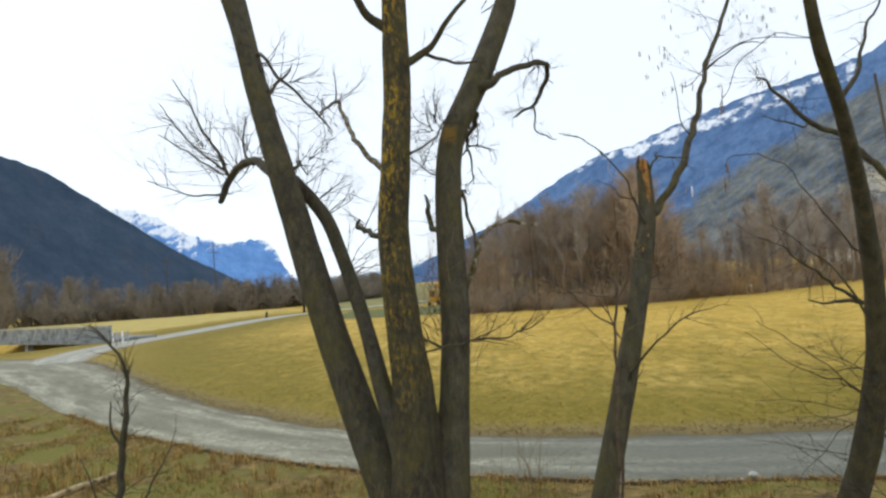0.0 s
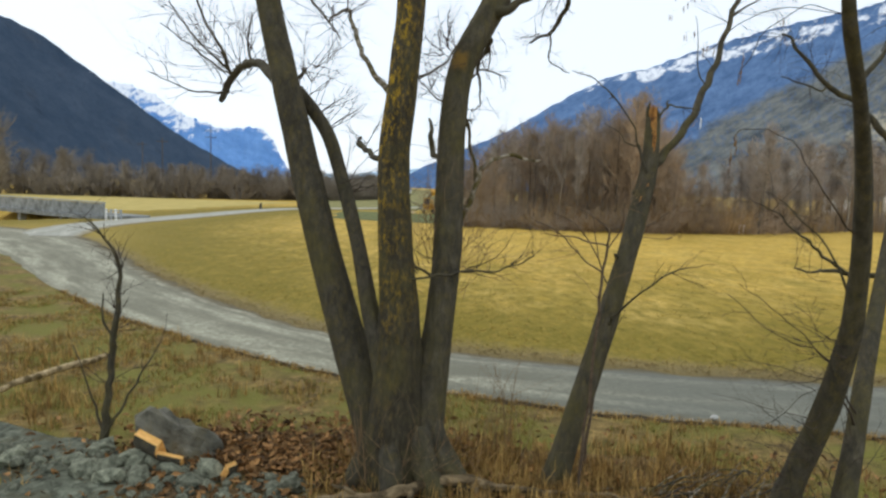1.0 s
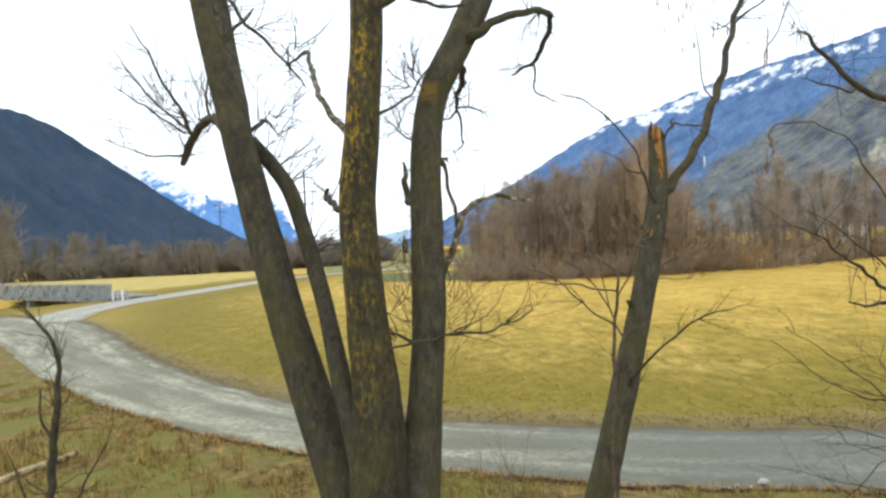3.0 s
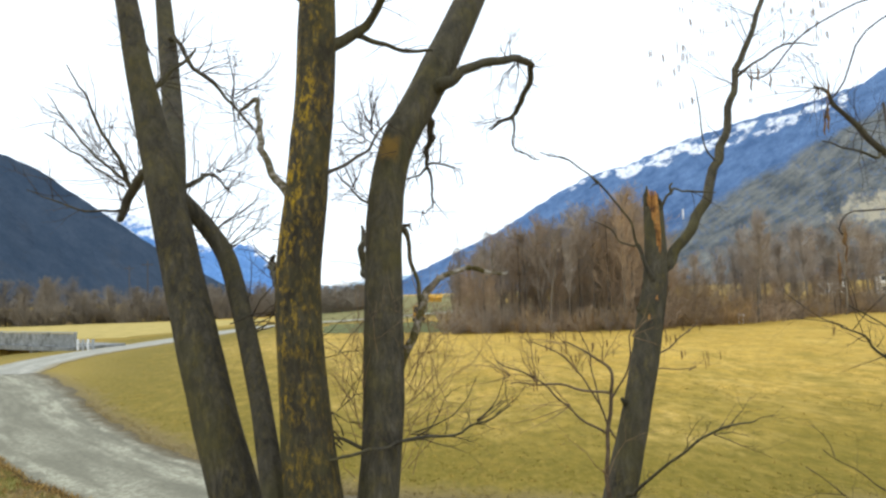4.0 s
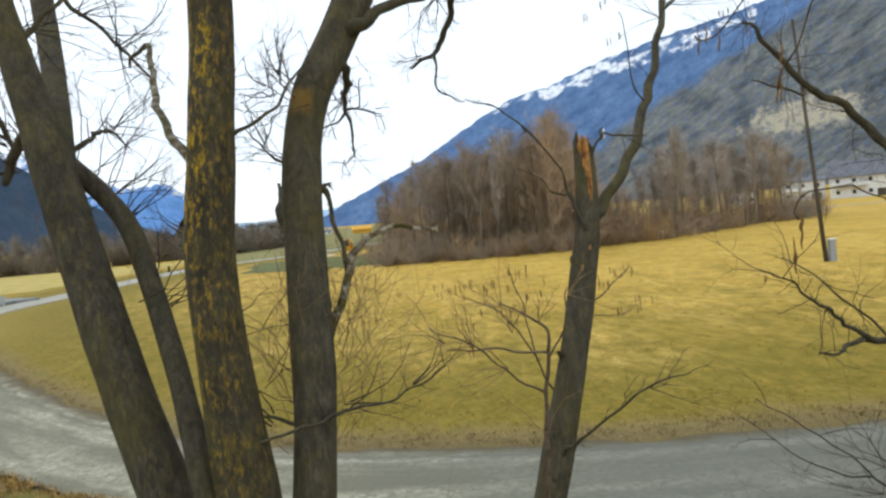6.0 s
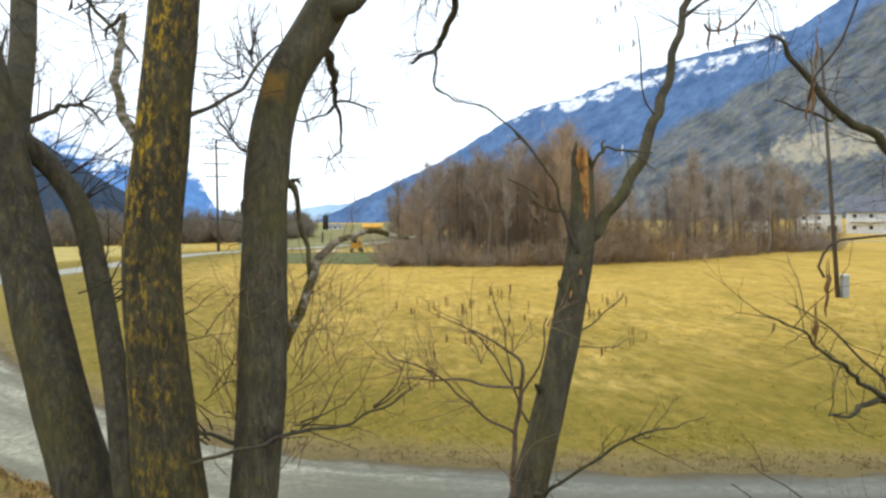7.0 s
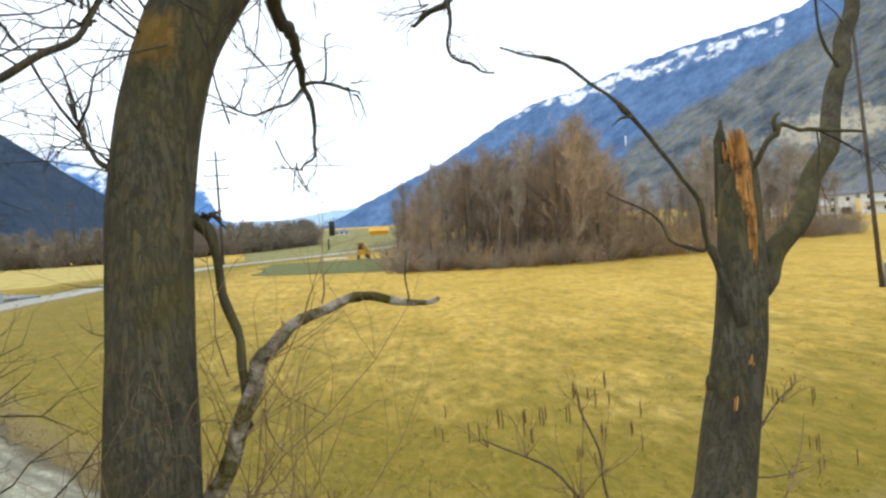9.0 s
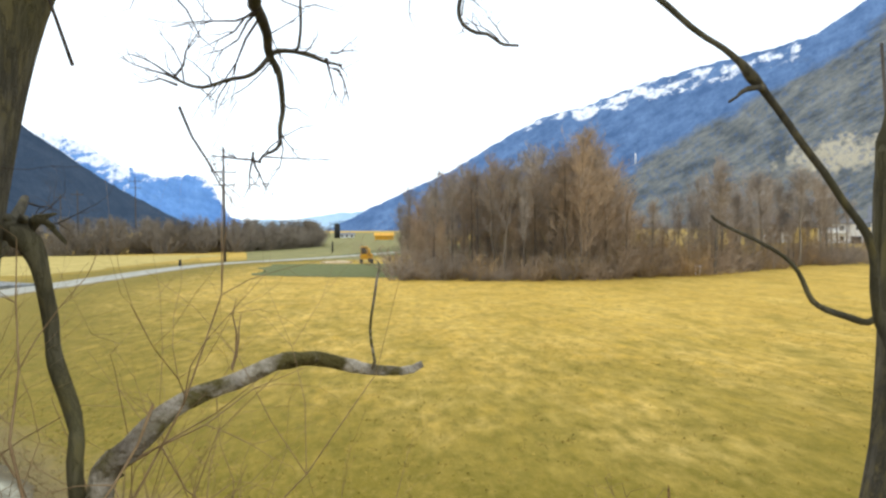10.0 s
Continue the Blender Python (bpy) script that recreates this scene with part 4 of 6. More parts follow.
BRANCHES = [
    [(-0.50, 7.76, 4.66, 0.040), (-0.62, 7.82, 4.80, 0.036), (-0.86, 8.22, 5.12, 0.032), (-1.09, 8.87, 5.55, 0.030), (-1.24, 9.40, 5.90, 0.027), (-1.32, 9.62, 6.08, 0.024), (-1.46, 9.90, 6.16, 0.021), (-1.62, 10.1, 6.14, 0.017), (-1.68, 10.2, 6.05, 0.010)],
    [(-2.90, 11.15, 7.42, 0.04), (-2.69, 10.95, 7.36, 0.030), (-2.42, 10.75, 6.88, 0.026), (-2.20, 10.95, 6.72, 0.022), (-1.96, 10.95, 6.42, 0.019), (-1.78, 10.9, 6.22, 0.016), (-1.62, 10.9, 5.98, 0.008)],
    [(-0.36, 7.95, 5.95, 0.06), (-0.02, 8.0, 6.16, 0.042), (0.13, 7.9, 6.29, 0.035), (0.28, 7.8, 6.42, 0.03), (0.6, 7.7, 6.8, 0.018)],
    [(-0.03, 8.0, 6.14, 0.025), (0.20, 8.1, 6.09, 0.02), (0.39, 8.2, 6.08, 0.017), (0.62, 8.35, 6.12, 0.012)],
    [(-0.38, 7.78, 4.84, 0.026), (-0.19, 7.85, 4.95, 0.015), (-0.02, 7.9, 5.06, 0.013), (0.08, 8.0, 5.20, 0.011), (0.15, 8.05, 5.34, 0.009), (0.33, 8.1, 5.48, 0.005)],
    [(-0.52, 7.72, 3.95, 0.05), (-0.71, 7.95, 4.00, 0.037), (-0.91, 8.63, 4.13, 0.033), (-1.10, 9.40, 4.28, 0.034), (-1.08, 9.35, 4.36, 0.018)],
    [(-0.42, 8.0, 6.45, 0.08), (-0.60, 7.95, 6.58, 0.055), (-0.78, 7.8, 6.82, 0.045), (-1.1, 7.6, 7.4, 0.025)],
    [(0.55, 8.60, 5.78, 0.085), (0.79, 8.45, 5.88, 0.055), (1.02, 8.62, 6.06, 0.046), (1.32, 8.95, 6.24, 0.042), (1.60, 9.5, 6.42, 0.040), (1.78, 9.90, 6.50, 0.038), (1.76, 10.2, 6.36, 0.036), (1.72, 10.45, 6.22, 0.034), (1.66, 10.75, 6.16, 0.028), (1.50, 11.0, 6.14, 0.022), (1.38, 11.1, 6.08, 0.012)],
    [(1.66, 10.7, 6.16, 0.018), (1.62, 10.5, 5.92, 0.013), (1.61, 10.45, 5.69, 0.011), (1.72, 10.2, 5.52, 0.009), (1.84, 10.0, 5.42, 0.006)],
    [(0.11, 8.22, 3.92, 0.045), (0.01, 8.42, 4.03, 0.040), (-0.09, 8.82, 4.17, 0.037), (-0.11, 8.90, 4.36, 0.035), (-0.13, 9.1, 4.50, 0.028), (-0.16, 9.31, 4.63, 0.014)],
    [(0.08, 8.25, 4.68, 0.02), (-0.03, 8.34, 4.75, 0.011), (-0.13, 8.45, 4.87, 0.009), (-0.24, 8.6, 4.98, 0.008), (-0.33, 8.76, 5.12, 0.004)],
    [(0.50, 8.6, 5.62, 0.05), (0.57, 8.75, 5.55, 0.038), (0.60, 9.13, 5.53, 0.034), (0.58, 9.7, 5.60, 0.032), (0.54, 10.3, 5.62, 0.030), (0.53, 10.56, 5.51, 0.022), (0.56, 10.6, 5.34, 0.017), (0.60, 10.6, 5.16, 0.014), (0.58, 10.45, 4.98, 0.010), (0.50, 10.35, 4.88, 0.006)],
    [(0.53, 10.56, 5.51, 0.017), (0.66, 10.52, 5.52, 0.012), (0.80, 10.49, 5.48, 0.010), (0.94, 10.45, 5.42, 0.005)],
    [(0.53, 10.56, 5.50, 0.016), (0.44, 10.5, 5.40, 0.012), (0.30, 10.4, 5.30, 0.010), (0.17, 10.31, 5.27, 0.008), (0.05, 10.3, 5.32, 0.005)],
    [(0.68, 10.52, 5.52, 0.009), (0.70, 10.52, 5.66, 0.008), (0.76, 10.5, 5.86, 0.005)],
    [(-2.05, 8.97, 4.9, 0.085), (-2.6, 10.0, 5.38, 0.065), (-3.1, 10.9, 5.55, 0.06), (-3.45, 11.35, 5.48, 0.06), (-3.62, 11.5, 5.25, 0.058), (-3.72, 11.55, 5.06, 0.045)],
    [(-3.50, 11.4, 5.48, 0.035), (-3.62, 11.4, 5.8, 0.028), (-3.85, 11.4, 6.2, 0.022), (-4.10, 11.4, 6.7, 0.015), (-4.38, 11.4, 7.21, 0.007)],
    [(-3.55, 11.4, 5.55, 0.02), (-4.0, 11.4, 5.96, 0.016), (-4.37, 11.4, 6.4, 0.012), (-4.64, 11.4, 6.82, 0.006)],
    [(-3.65, 11.5, 5.2, 0.02), (-4.14, 11.45, 5.2, 0.014), (-4.5, 11.4, 5.32, 0.01), (-4.9, 11.4, 5.49, 0.006)],
    [(-3.0, 10.8, 5.55, 0.025), (-3.12, 11.0, 5.96, 0.016), (-3.07, 11.1, 6.39, 0.009)],
    [(-3.6, 11.4, 5.5, 0.018), (-4.2, 11.4, 5.93, 0.013), (-4.67, 11.4, 6.27, 0.007)],
    [(-1.98, 9.02, 5.02, 0.035), (-1.92, 9.5, 5.20, 0.024), (-1.98, 9.92, 5.34, 0.021), (-2.12, 10.6, 5.46, 0.018), (-2.20, 11.1, 5.50, 0.015), (-2.10, 11.2, 5.35, 0.009)],
    [(-2.25, 9.0, 6.0, 0.03), (-2.05, 9.2, 6.3, 0.022), (-1.9, 9.4, 6.6, 0.010)],
    [(-0.30, 7.62, 2.66, 0.012), (0.02, 7.70, 2.69, 0.013), (0.40, 7.95, 2.73, 0.013), (0.65, 8.1, 2.73, 0.011), (0.91, 8.25, 2.77, 0.010), (1.22, 8.4, 2.9, 0.006)],
    [(0.10, 8.0, 2.62, 0.02), (-0.2, 7.9, 2.74, 0.014), (-0.45, 7.75, 2.78, 0.009)],
]
for k, rows in enumerate(BRANCHES):
    part("branch", limb(rows, 9, 5, 0.12, k * 1.7), DEADWOOD if k == 0 else BARK, big, "pale peeled branch" if k == 0 else "")
part("dead_branch", limb([(0.12, 8.1, 2.9, 0.05), (0.32, 8.22, 3.45, 0.036), (0.46, 8.32, 3.80, 0.033), (0.54, 8.40, 3.94, 0.03), (0.63, 8.45, 4.05, 0.026), (0.77, 8.55, 4.105, 0.022), (0.92, 8.62, 4.13, 0.021), (1.10, 8.70, 4.11, 0.018), (1.28, 8.75, 4.09, 0.010)], 14, 9, 0.34, 4.4), DEADWOOD, big, "barkless grey dead branch")
part("dead_branch", limb([(0.45, 8.34, 3.66, 0.024), (0.415, 8.37, 4.0, 0.019), (0.375, 8.40, 4.22, 0.019), (0.34, 8.41, 4.42, 0.018), (0.31, 8.40, 4.50, 0.031), (0.26, 8.38, 4.53, 0.022)], 12, 8, 0.36, 6.4), BARK, big)
part("branch", limb([(1.13, 8.70, 4.09, 0.005), (1.13, 8.70, 4.20, 0.0042), (1.125, 8.70, 4.33, 0.004), (1.15, 8.70, 4.41, 0.003)], 6, 4, 0.1, 2.4), DEADWOOD, big)
torn = Build()
rs = random.Random(2)
for i in range(12):
    a = rs.uniform(0, 6.28)
    torn.tube([(0.31, 8.4, 4.5), (0.30 + 0.05 * math.cos(a), 8.4 + 0.04 * math.sin(a), 4.535), (0.30 + 0.10 * math.cos(a), 8.4 + 0.08 * math.sin(a), 4.5 + rs.uniform(-0.03, 0.05))], [0.018, 0.013, 0.003], 4)
part("torn_end", torn, BARK, big)

rng = random.Random(8)
fine = Build()
SHOOTS = [((-3.6, 11.4, 5.7), (-0.8, 0.1, 0.7), 1.1, 7), ((-3.9, 11.4, 6.0), (-0.5, 0.1, 0.9), 0.9, 6), ((-3.05, 11.0, 5.8), (-0.2, 0.2, 1.2), 0.9, 6), ((-3.3, 11.2, 5.5), (-0.3, 0.2, 1.2), 1.0, 6), ((-2.3, 9.2, 6.2), (0.9, 0.4, 0.2), 1.0, 5), ((-2.3, 9.2, 6.5), (-1, 0.1, 0.5), 0.6, 5),
          ((-1.5, 9.1, 4.4), (0.6, 0.3, 0.9), 0.9, 6), ((-1.2, 8.8, 3.6), (0.7, 0.4, 0.6), 0.7, 5), ((-1.7, 9.2, 4.6), (0.5, 0.5, 1.0), 0.9, 6), ((-1.8, 9.9, 5.36), (0.6, 0.3, 0.9), 0.8, 6), ((-1.12, 8.15, 5.67), (0.3, 0.2, 0.9), 0.6, 4), ((-1.5, 9.3, 6.1), (0.5, 0.3, -0.4), 0.6, 4), ((-2.0, 9.9, 6.5), (0.9, 0.3, 0.6), 0.8, 5),
          ((0.05, 8.3, 5.4), (-0.1, 0.3, 1), 0.5, 6), ((0.0, 8.25, 5.3), (-0.8, 0.3, 0.5), 0.5, 5), ((0.22, 8.4, 5.2), (-0.9, -0.1, 0.7), 0.5, 5), ((1.55, 9.5, 6.40), (-0.3, 0.3, -0.8), 0.6, 6), ((1.5, 10.9, 6.14), (-0.7, 0, -0.3), 0.4, 5), ((1.4, 9.1, 6.28), (0.2, 0.4, 0.9), 0.5, 3), ((0.9, 10.46, 5.45), (0.7, 0, -0.5), 0.25, 3), ((0.1, 10.3, 5.3), (-0.6, 0, 0.4), 0.3, 4), ((0.5, 10.35, 4.9), (-0.6, 0, -0.6), 0.3, 3), ((0.56, 10.1, 5.6), (-0.9, 0, -0.2), 0.5, 4),
          ((-0.12, 8.3, 4.9), (-0.3, 0.2, 0.6), 0.4, 3), ((-0.95, 8.8, 4.2), (-0.4, 0.3, 0.8), 0.6, 4), ((0.7, 8.0, 6.6), (0.5, 0.5, 0.8), 0.9, 3), ((-2.6, 10.4, 7.0), (0.9, 0.2, 0.3), 0.9, 4), ((-0.4, 8.2, 7.6), (0.9, 0.2, 0.8), 1.3, 4), ((1.3, 9.5, 7.9), (0.8, 0.2, 0.9), 1.4, 4), ((0.9, 8.3, 2.78), (0.8, 0.2, 0.4), 0.5, 4), ((0.35, 8.1, 2.74), (0.9, 0, 0.25), 0.8, 4), ((-0.2, 7.9, 2.74), (-0.8, -0.1, 0.5), 0.5, 4)]
for p, d, length, count in SHOOTS:
    for i in range(count):
        twigs(fine, Vector(p) + Vector((rng.gauss(0, 0.025), rng.gauss(0, 0.025), rng.gauss(0, 0.025))), Vector(d) + Vector((rng.gauss(0, 0.4), rng.gauss(0, 0.3), rng.gauss(0, 0.4))), length * rng.uniform(0.6, 1.1), 0.008, 2, rng, 0.0, 0.45, 2)

def side_shoots(b, rows, rng, per=3, length=0.5, r=0.007, depth=1, up=0.3, tips=None):
    """Short crooked shoots along a branch."""
    for (x0, y0, z0, r0), (x1, y1, z1, r1) in zip(rows[1:], rows[2:]):
        along = Vector((x1 - x0, y1 - y0, z1 - z0)).normalized()
        for i in range(per):
            s = rng.random()
            d = along * 0.5 + Vector((rng.gauss(0, 0.8), rng.gauss(0, 0.5), rng.gauss(up, 0.7)))
            twigs(b, (x0 + (x1 - x0) * s, y0 + (y1 - y0) * s, z0 + (z1 - z0) * s), d, length * rng.uniform(0.4, 1.1), min(r, r1 + 0.002), depth, rng, 0.0, 0.5, 2, tips)


for k, rows in enumerate(BRANCHES):
    side_shoots(fine, rows, rng, 3 if rows[0][0] < -1.8 else 2, 0.8 if rows[0][0] < -1.8 else 0.42, 0.0075 if rows[0][0] < -1.8 else 0.005, 1)
for p, d, length, count in [((-3.45, 11.35, 5.55), (-0.9, 0.0, 0.45), 1.5, 5), ((-3.3, 11.2, 5.6), (-0.5, 0.0, 1.0), 1.3, 5), ((-2.9, 10.6, 5.5), (0.2, 0.2, 1.0), 0.9, 6), ((-3.7, 11.5, 5.2), (-1.0, 0.0, 0.1), 1.2, 3), ((-2.2, 9.1, 6.0), (-0.7, 0.1, 0.7), 0.5, 6), ((-1.9, 9.2, 4.7), (0.6, 0.2, 0.9), 1.0, 8), ((-1.2, 8.7, 3.7), (0.5, 0.2, 0.8), 0.8, 6),
                            ((0.1, 8.3, 4.7), (-0.7, 0.1, 0.5), 0.7, 7), ((0.2, 8.35, 5.0), (-0.8, 0.1, 0.8), 0.7, 7), ((-0.3, 7.95, 5.2), (0.7, 0.1, 0.5), 0.7, 5), ((0.6, 8.7, 5.6), (0.3, 0.1, -0.9), 0.6, 7), ((0.45, 8.6, 5.3), (0.35, 0.1, -0.8), 0.4, 5), ((-0.35, 7.9, 3.5), (0.8, 0.0, 0.6), 0.6, 5), ((-0.2, 7.9, 3.0), (0.7, -0.1, 0.7), 0.7, 6)]:
    for i in range(count):
        twigs(fine, Vector(p) + Vector((rng.gauss(0, 0.08), rng.gauss(0, 0.08), rng.gauss(0, 0.15))), Vector(d) + Vector((rng.gauss(0, 0.4), rng.gauss(0, 0.3), rng.gauss(0, 0.4))), length * rng.uniform(0.5, 1.1), 0.0075 if p[0] < -1 else 0.0048, 2, rng, 0.0, 0.5, 2)
tagged(part("twigs", fine, TWIG, big), kind="stuff")
fine = Build()
for p, d, length, count in [((0.25, 8.15, 2.6), (0.6, 0.2, 0.9), 0.9, 10), ((0.30, 8.25, 3.1), (0.5, 0.2, 1.0), 0.8, 12), ((0.36, 8.3, 3.5), (0.4, 0.2, 1.0), 0.6, 10), ((0.0, 8.05, 2.7), (-0.6, 0.1, 0.9), 0.8, 10), ((-0.05, 8.1, 3.2), (-0.4, 0.2, 1.0), 0.7, 10), ((0.1, 8.2, 3.4), (-0.2, 0.2, 1.0), 0.6, 9), ((0.35, 8.5, 3.2), (0.25, 0.1, 1.0), 1.15, 11), ((0.0, 8.6, 3.2), (-0.15, 0.1, 1.0), 1.1, 10), ((0.6, 8.9, 3.1), (0.2, 0.0, 1.0), 1.1, 6), ((0.5, 8.4, 3.9), (0.3, 0.1, -0.8), 0.5, 3), ((0.75, 8.58, 4.12), (0.1, 0, 1), 0.22, 2)]:
    for i in range(count):
        twigs(fine, Vector(p) + Vector((rng.gauss(0, 0.08), rng.gauss(0, 0.08), rng.gauss(0, 0.2))) * (0 if count < 3 else 1), Vector(d) + Vector((rng.gauss(0, 0.35), rng.gauss(0, 0.25), rng.gauss(0, 0.3))) * (0.2 if count < 3 else 1), length * rng.uniform(0.7, 1.15), 0.0045, 2 if count > 2 else 0, rng, 0.0, 0.5, 2)
tagged(part("twigs", fine, SHOOT, big, "thin light brown young shoots"), kind="stuff")


# ---- the snapped tree beside it ----
snag = thing("tree", "slender tree with a snapped, splintered top", "tree")
part("stem", limb([(1.42, 7.93, -0.05, 0.18), (1.73, 8.01, 1.0, 0.135), (2.02, 8.07, 2.0, 0.132), (2.29, 8.15, 3.0, 0.118), (2.44, 8.26, 3.55, 0.114), (2.54, 8.31, 4.0, 0.104), (2.572, 8.36, 4.40, 0.090), (2.585, 8.395, 4.62, 0.080)], 26, 14, 0.12, 2.2), BARK, snag)
SIDE = [(2.44, 8.26, 3.45, 0.04), (2.55, 8.30, 3.88, 0.052), (2.71, 8.38, 4.15, 0.050), (2.92, 8.465, 4.4, 0.047), (3.125, 8.567, 4.7, 0.044), (3.29, 8.69, 5.0, 0.041), (3.457, 8.83, 5.3, 0.039), (3.715, 9.075, 6.0, 0.032), (4.28, 9.48, 7.0, 0.027), (4.8, 9.9, 8.2, 0.018)]
part("stem", limb(SIDE, 14, 7, 0.16, 5.2), BARK, snag)


def splinter():
    """Dark shards of bark and wood standing round the back of the break."""
    b = Build()
    rs = random.Random(3)
    for i in range(17):
        a = 0.2 + 2.75 * i / 16
        x, y = 2.588 + 0.068 * math.cos(a), 8.398 + 0.068 * math.sin(a)
        h = 0.10 + 0.07 * math.exp(-((a - 2.6) / 0.5) ** 2) + rs.uniform(-0.03, 0.05)
        b.tube([(x - 0.010, y - 0.012, 4.40), (x, y, 4.62), (x + rs.uniform(-0.01, 0.01), y, 4.62 + h * 0.6), (x + rs.uniform(-0.02, 0.02), y + rs.uniform(-0.01, 0.01), 4.62 + h)], [0.026, 0.024, 0.018, 0.006], 5)
    return b


def scar():
    """Torn pale wood laid bare: wide at the break, running out down one side of the stem, with a splintered heart."""
    b = Build()
    rs = random.Random(4)
    axis = ((4.1, 2.55, 8.325, 0.102), (4.40, 2.572, 8.36, 0.090), (4.62, 2.585, 8.395, 0.080), (4.9, 2.59, 8.41, 0.066))
    for i in range(40):
        s = i / 39
        top, low = 4.76 - 0.03 * s + rs.uniform(-0.06, 0.04), 4.62 - 0.42 * s ** 0.7 + rs.uniform(-0.06, 0.05)
        pts = []
        for k in range(6):
            u = k / 5
            z = low + (top - low) * u
            x, y, r = (float(np.interp(z, [q[0] for q in axis], [q[c] for q in axis])) for c in (1, 2, 3))
            a = -2.08 + radians(-24 + 64 * s + (1 - u) * 20 * (1 - s)) + rs.uniform(-0.05, 0.05)
            r = r * 0.985 + rs.uniform(-0.004, 0.005)
            pts.append((x + r * math.cos(a), y + r * math.sin(a), z))
        w = rs.uniform(0.006, 0.010)
        b.tube(pts, [0.003, w * 0.8, w, w, w * 0.7, 0.002], 5)
    for i in range(12):
        a, q = rs.uniform(0, 6.28), rs.uniform(0.01, 0.05)
        x, y = 2.585 + q * math.cos(a), 8.397 + q * math.sin(a)
        b.tube([(x, y, 4.5), (x, y, 4.66), (x + rs.uniform(-0.01, 0.01), y, 4.66 + rs.uniform(0.02, 0.12))], [0.016, 0.013, 0.002], 5)
    return b


part("splinter", splinter(), BARK, snag, smooth=False)
part("torn_wood", scar(), RAWWOOD, snag, "bare orange torn wood", smooth=False)
for x, y, r, z, turn, h in ((2.52, 8.30, 0.103, 3.86, -1.95, 0.10), (2.495, 8.29, 0.105, 3.77, -2.3, 0.07), (2.495, 8.29, 0.105, 3.78, -1.6, 0.04), (2.45, 8.265, 0.111, 3.57, -1.95, 0.09), (2.43, 8.255, 0.113, 3.50, -2.0, 0.03)):
    w = Build()
    for k in range(4):
        q = turn + 0.09 * (k - 1.5)
        base = Vector((x + r * math.cos(q), y + r * math.sin(q), z + 0.008 * ((k * 7) % 3)))
        w.tube([base, base + Vector((0.004, 0.003, h * 0.4)), base + Vector((0.012, 0.006, h * (0.6 + 0.4 * (k in (1, 2)))))], [0.003, 0.008, 0.002], 4)
    part("wound", w, RAWWOOD, snag, "small orange bark wound", smooth=False)
part("knot", limb([(2.44, 8.28, 3.68, 0.04), (2.39, 8.275, 3.71, 0.03), (2.375, 8.27, 3.73, 0.022), (2.368, 8.27, 3.745, 0.008)], 9, 4, 0.3, 7.7), BARK, snag)
part("knot", limb([(2.22, 8.16, 2.9, 0.03), (2.16, 8.10, 2.93, 0.026), (2.13, 8.08, 2.98, 0.010)], 9, 4, 0.3, 3.7), BARK, snag)
for k, rows in enumerate([
        [(2.49, 8.24, 3.95, 0.03), (2.43, 8.23, 4.12, 0.019), (2.39, 8.23, 4.24, 0.013), (2.36, 8.22, 4.34, 0.011), (2.27, 8.22, 4.54, 0.009), (2.15, 8.22, 4.71, 0.0088), (2.06, 8.22, 4.81, 0.009), (2.03, 8.22, 4.84, 0.014), (2.00, 8.22, 4.88, 0.0085), (1.93, 8.24, 4.96, 0.007), (1.80, 8.28, 5.06, 0.007), (1.56, 8.34, 5.15, 0.004)],
        [(2.41, 8.23, 4.2, 0.012), (2.37, 8.25, 4.27, 0.009), (2.33, 8.25, 4.26, 0.008), (2.21, 8.25, 4.34, 0.0065), (2.12, 8.25, 4.43, 0.005), (1.95, 8.25, 4.53, 0.003)],
        [(3.73, 9.08, 6.03, 0.02), (3.96, 9.05, 6.19, 0.011), (4.23, 9.0, 6.33, 0.009), (4.57, 9.0, 6.32, 0.005)],
        [(3.33, 8.73, 5.06, 0.014), (3.29, 8.71, 5.13, 0.009), (3.22, 8.68, 5.22, 0.008), (3.19, 8.69, 5.45, 0.006), (3.21, 8.74, 5.72, 0.005), (3.16, 8.78, 5.95, 0.003)],
        [(2.62, 8.34, 4.60, 0.012), (2.67, 8.31, 4.70, 0.011), (2.72, 8.3, 4.735, 0.014), (2.76, 8.3, 4.775, 0.010), (2.84, 8.3, 4.75, 0.008), (2.91, 8.3, 4.755, 0.009), (3.12, 8.3, 4.73, 0.005)],
        [(2.72, 8.3, 4.735, 0.010), (2.71, 8.3, 4.79, 0.009), (2.735, 8.3, 4.82, 0.004)],
        [(2.05, 8.22, 4.83, 0.008), (2.00, 8.22, 4.82, 0.006), (1.975, 8.22, 4.795, 0.002)],
        [(2.06, 8.05, 2.12, 0.020), (2.08, 7.60, 2.36, 0.014), (2.20, 7.25, 2.64, 0.011), (2.46, 7.06, 2.90, 0.008), (2.72, 7.0, 2.97, 0.004)]]):
    part("branch", limb(rows, 9, 6, 0.28, k * 2.9), BARK, snag)


def catkins(b, tips, rng, count, length=0.07):
    for p in rng.sample(tips, min(count, len(tips))):
        for i in range(rng.choice((1, 2, 3))):
            x, y = p[0] + rng.gauss(0, 0.015), p[1] + rng.gauss(0, 0.015)
            l = length * rng.uniform(0.7, 1.2)
            b.tube([(x, y, p[2]), (x, y, p[2] - l * 0.25), (x + 0.003, y, p[2] - l * 0.75), (x, y, p[2] - l)], [0.0012, 0.0034, 0.0036, 0.0012], 5)


fine, tips, rng = Build(), [], random.Random(18)
side_shoots(fine, SIDE[6:], rng, 5, 0.8, 0.0045, 1, 0.4, tips)
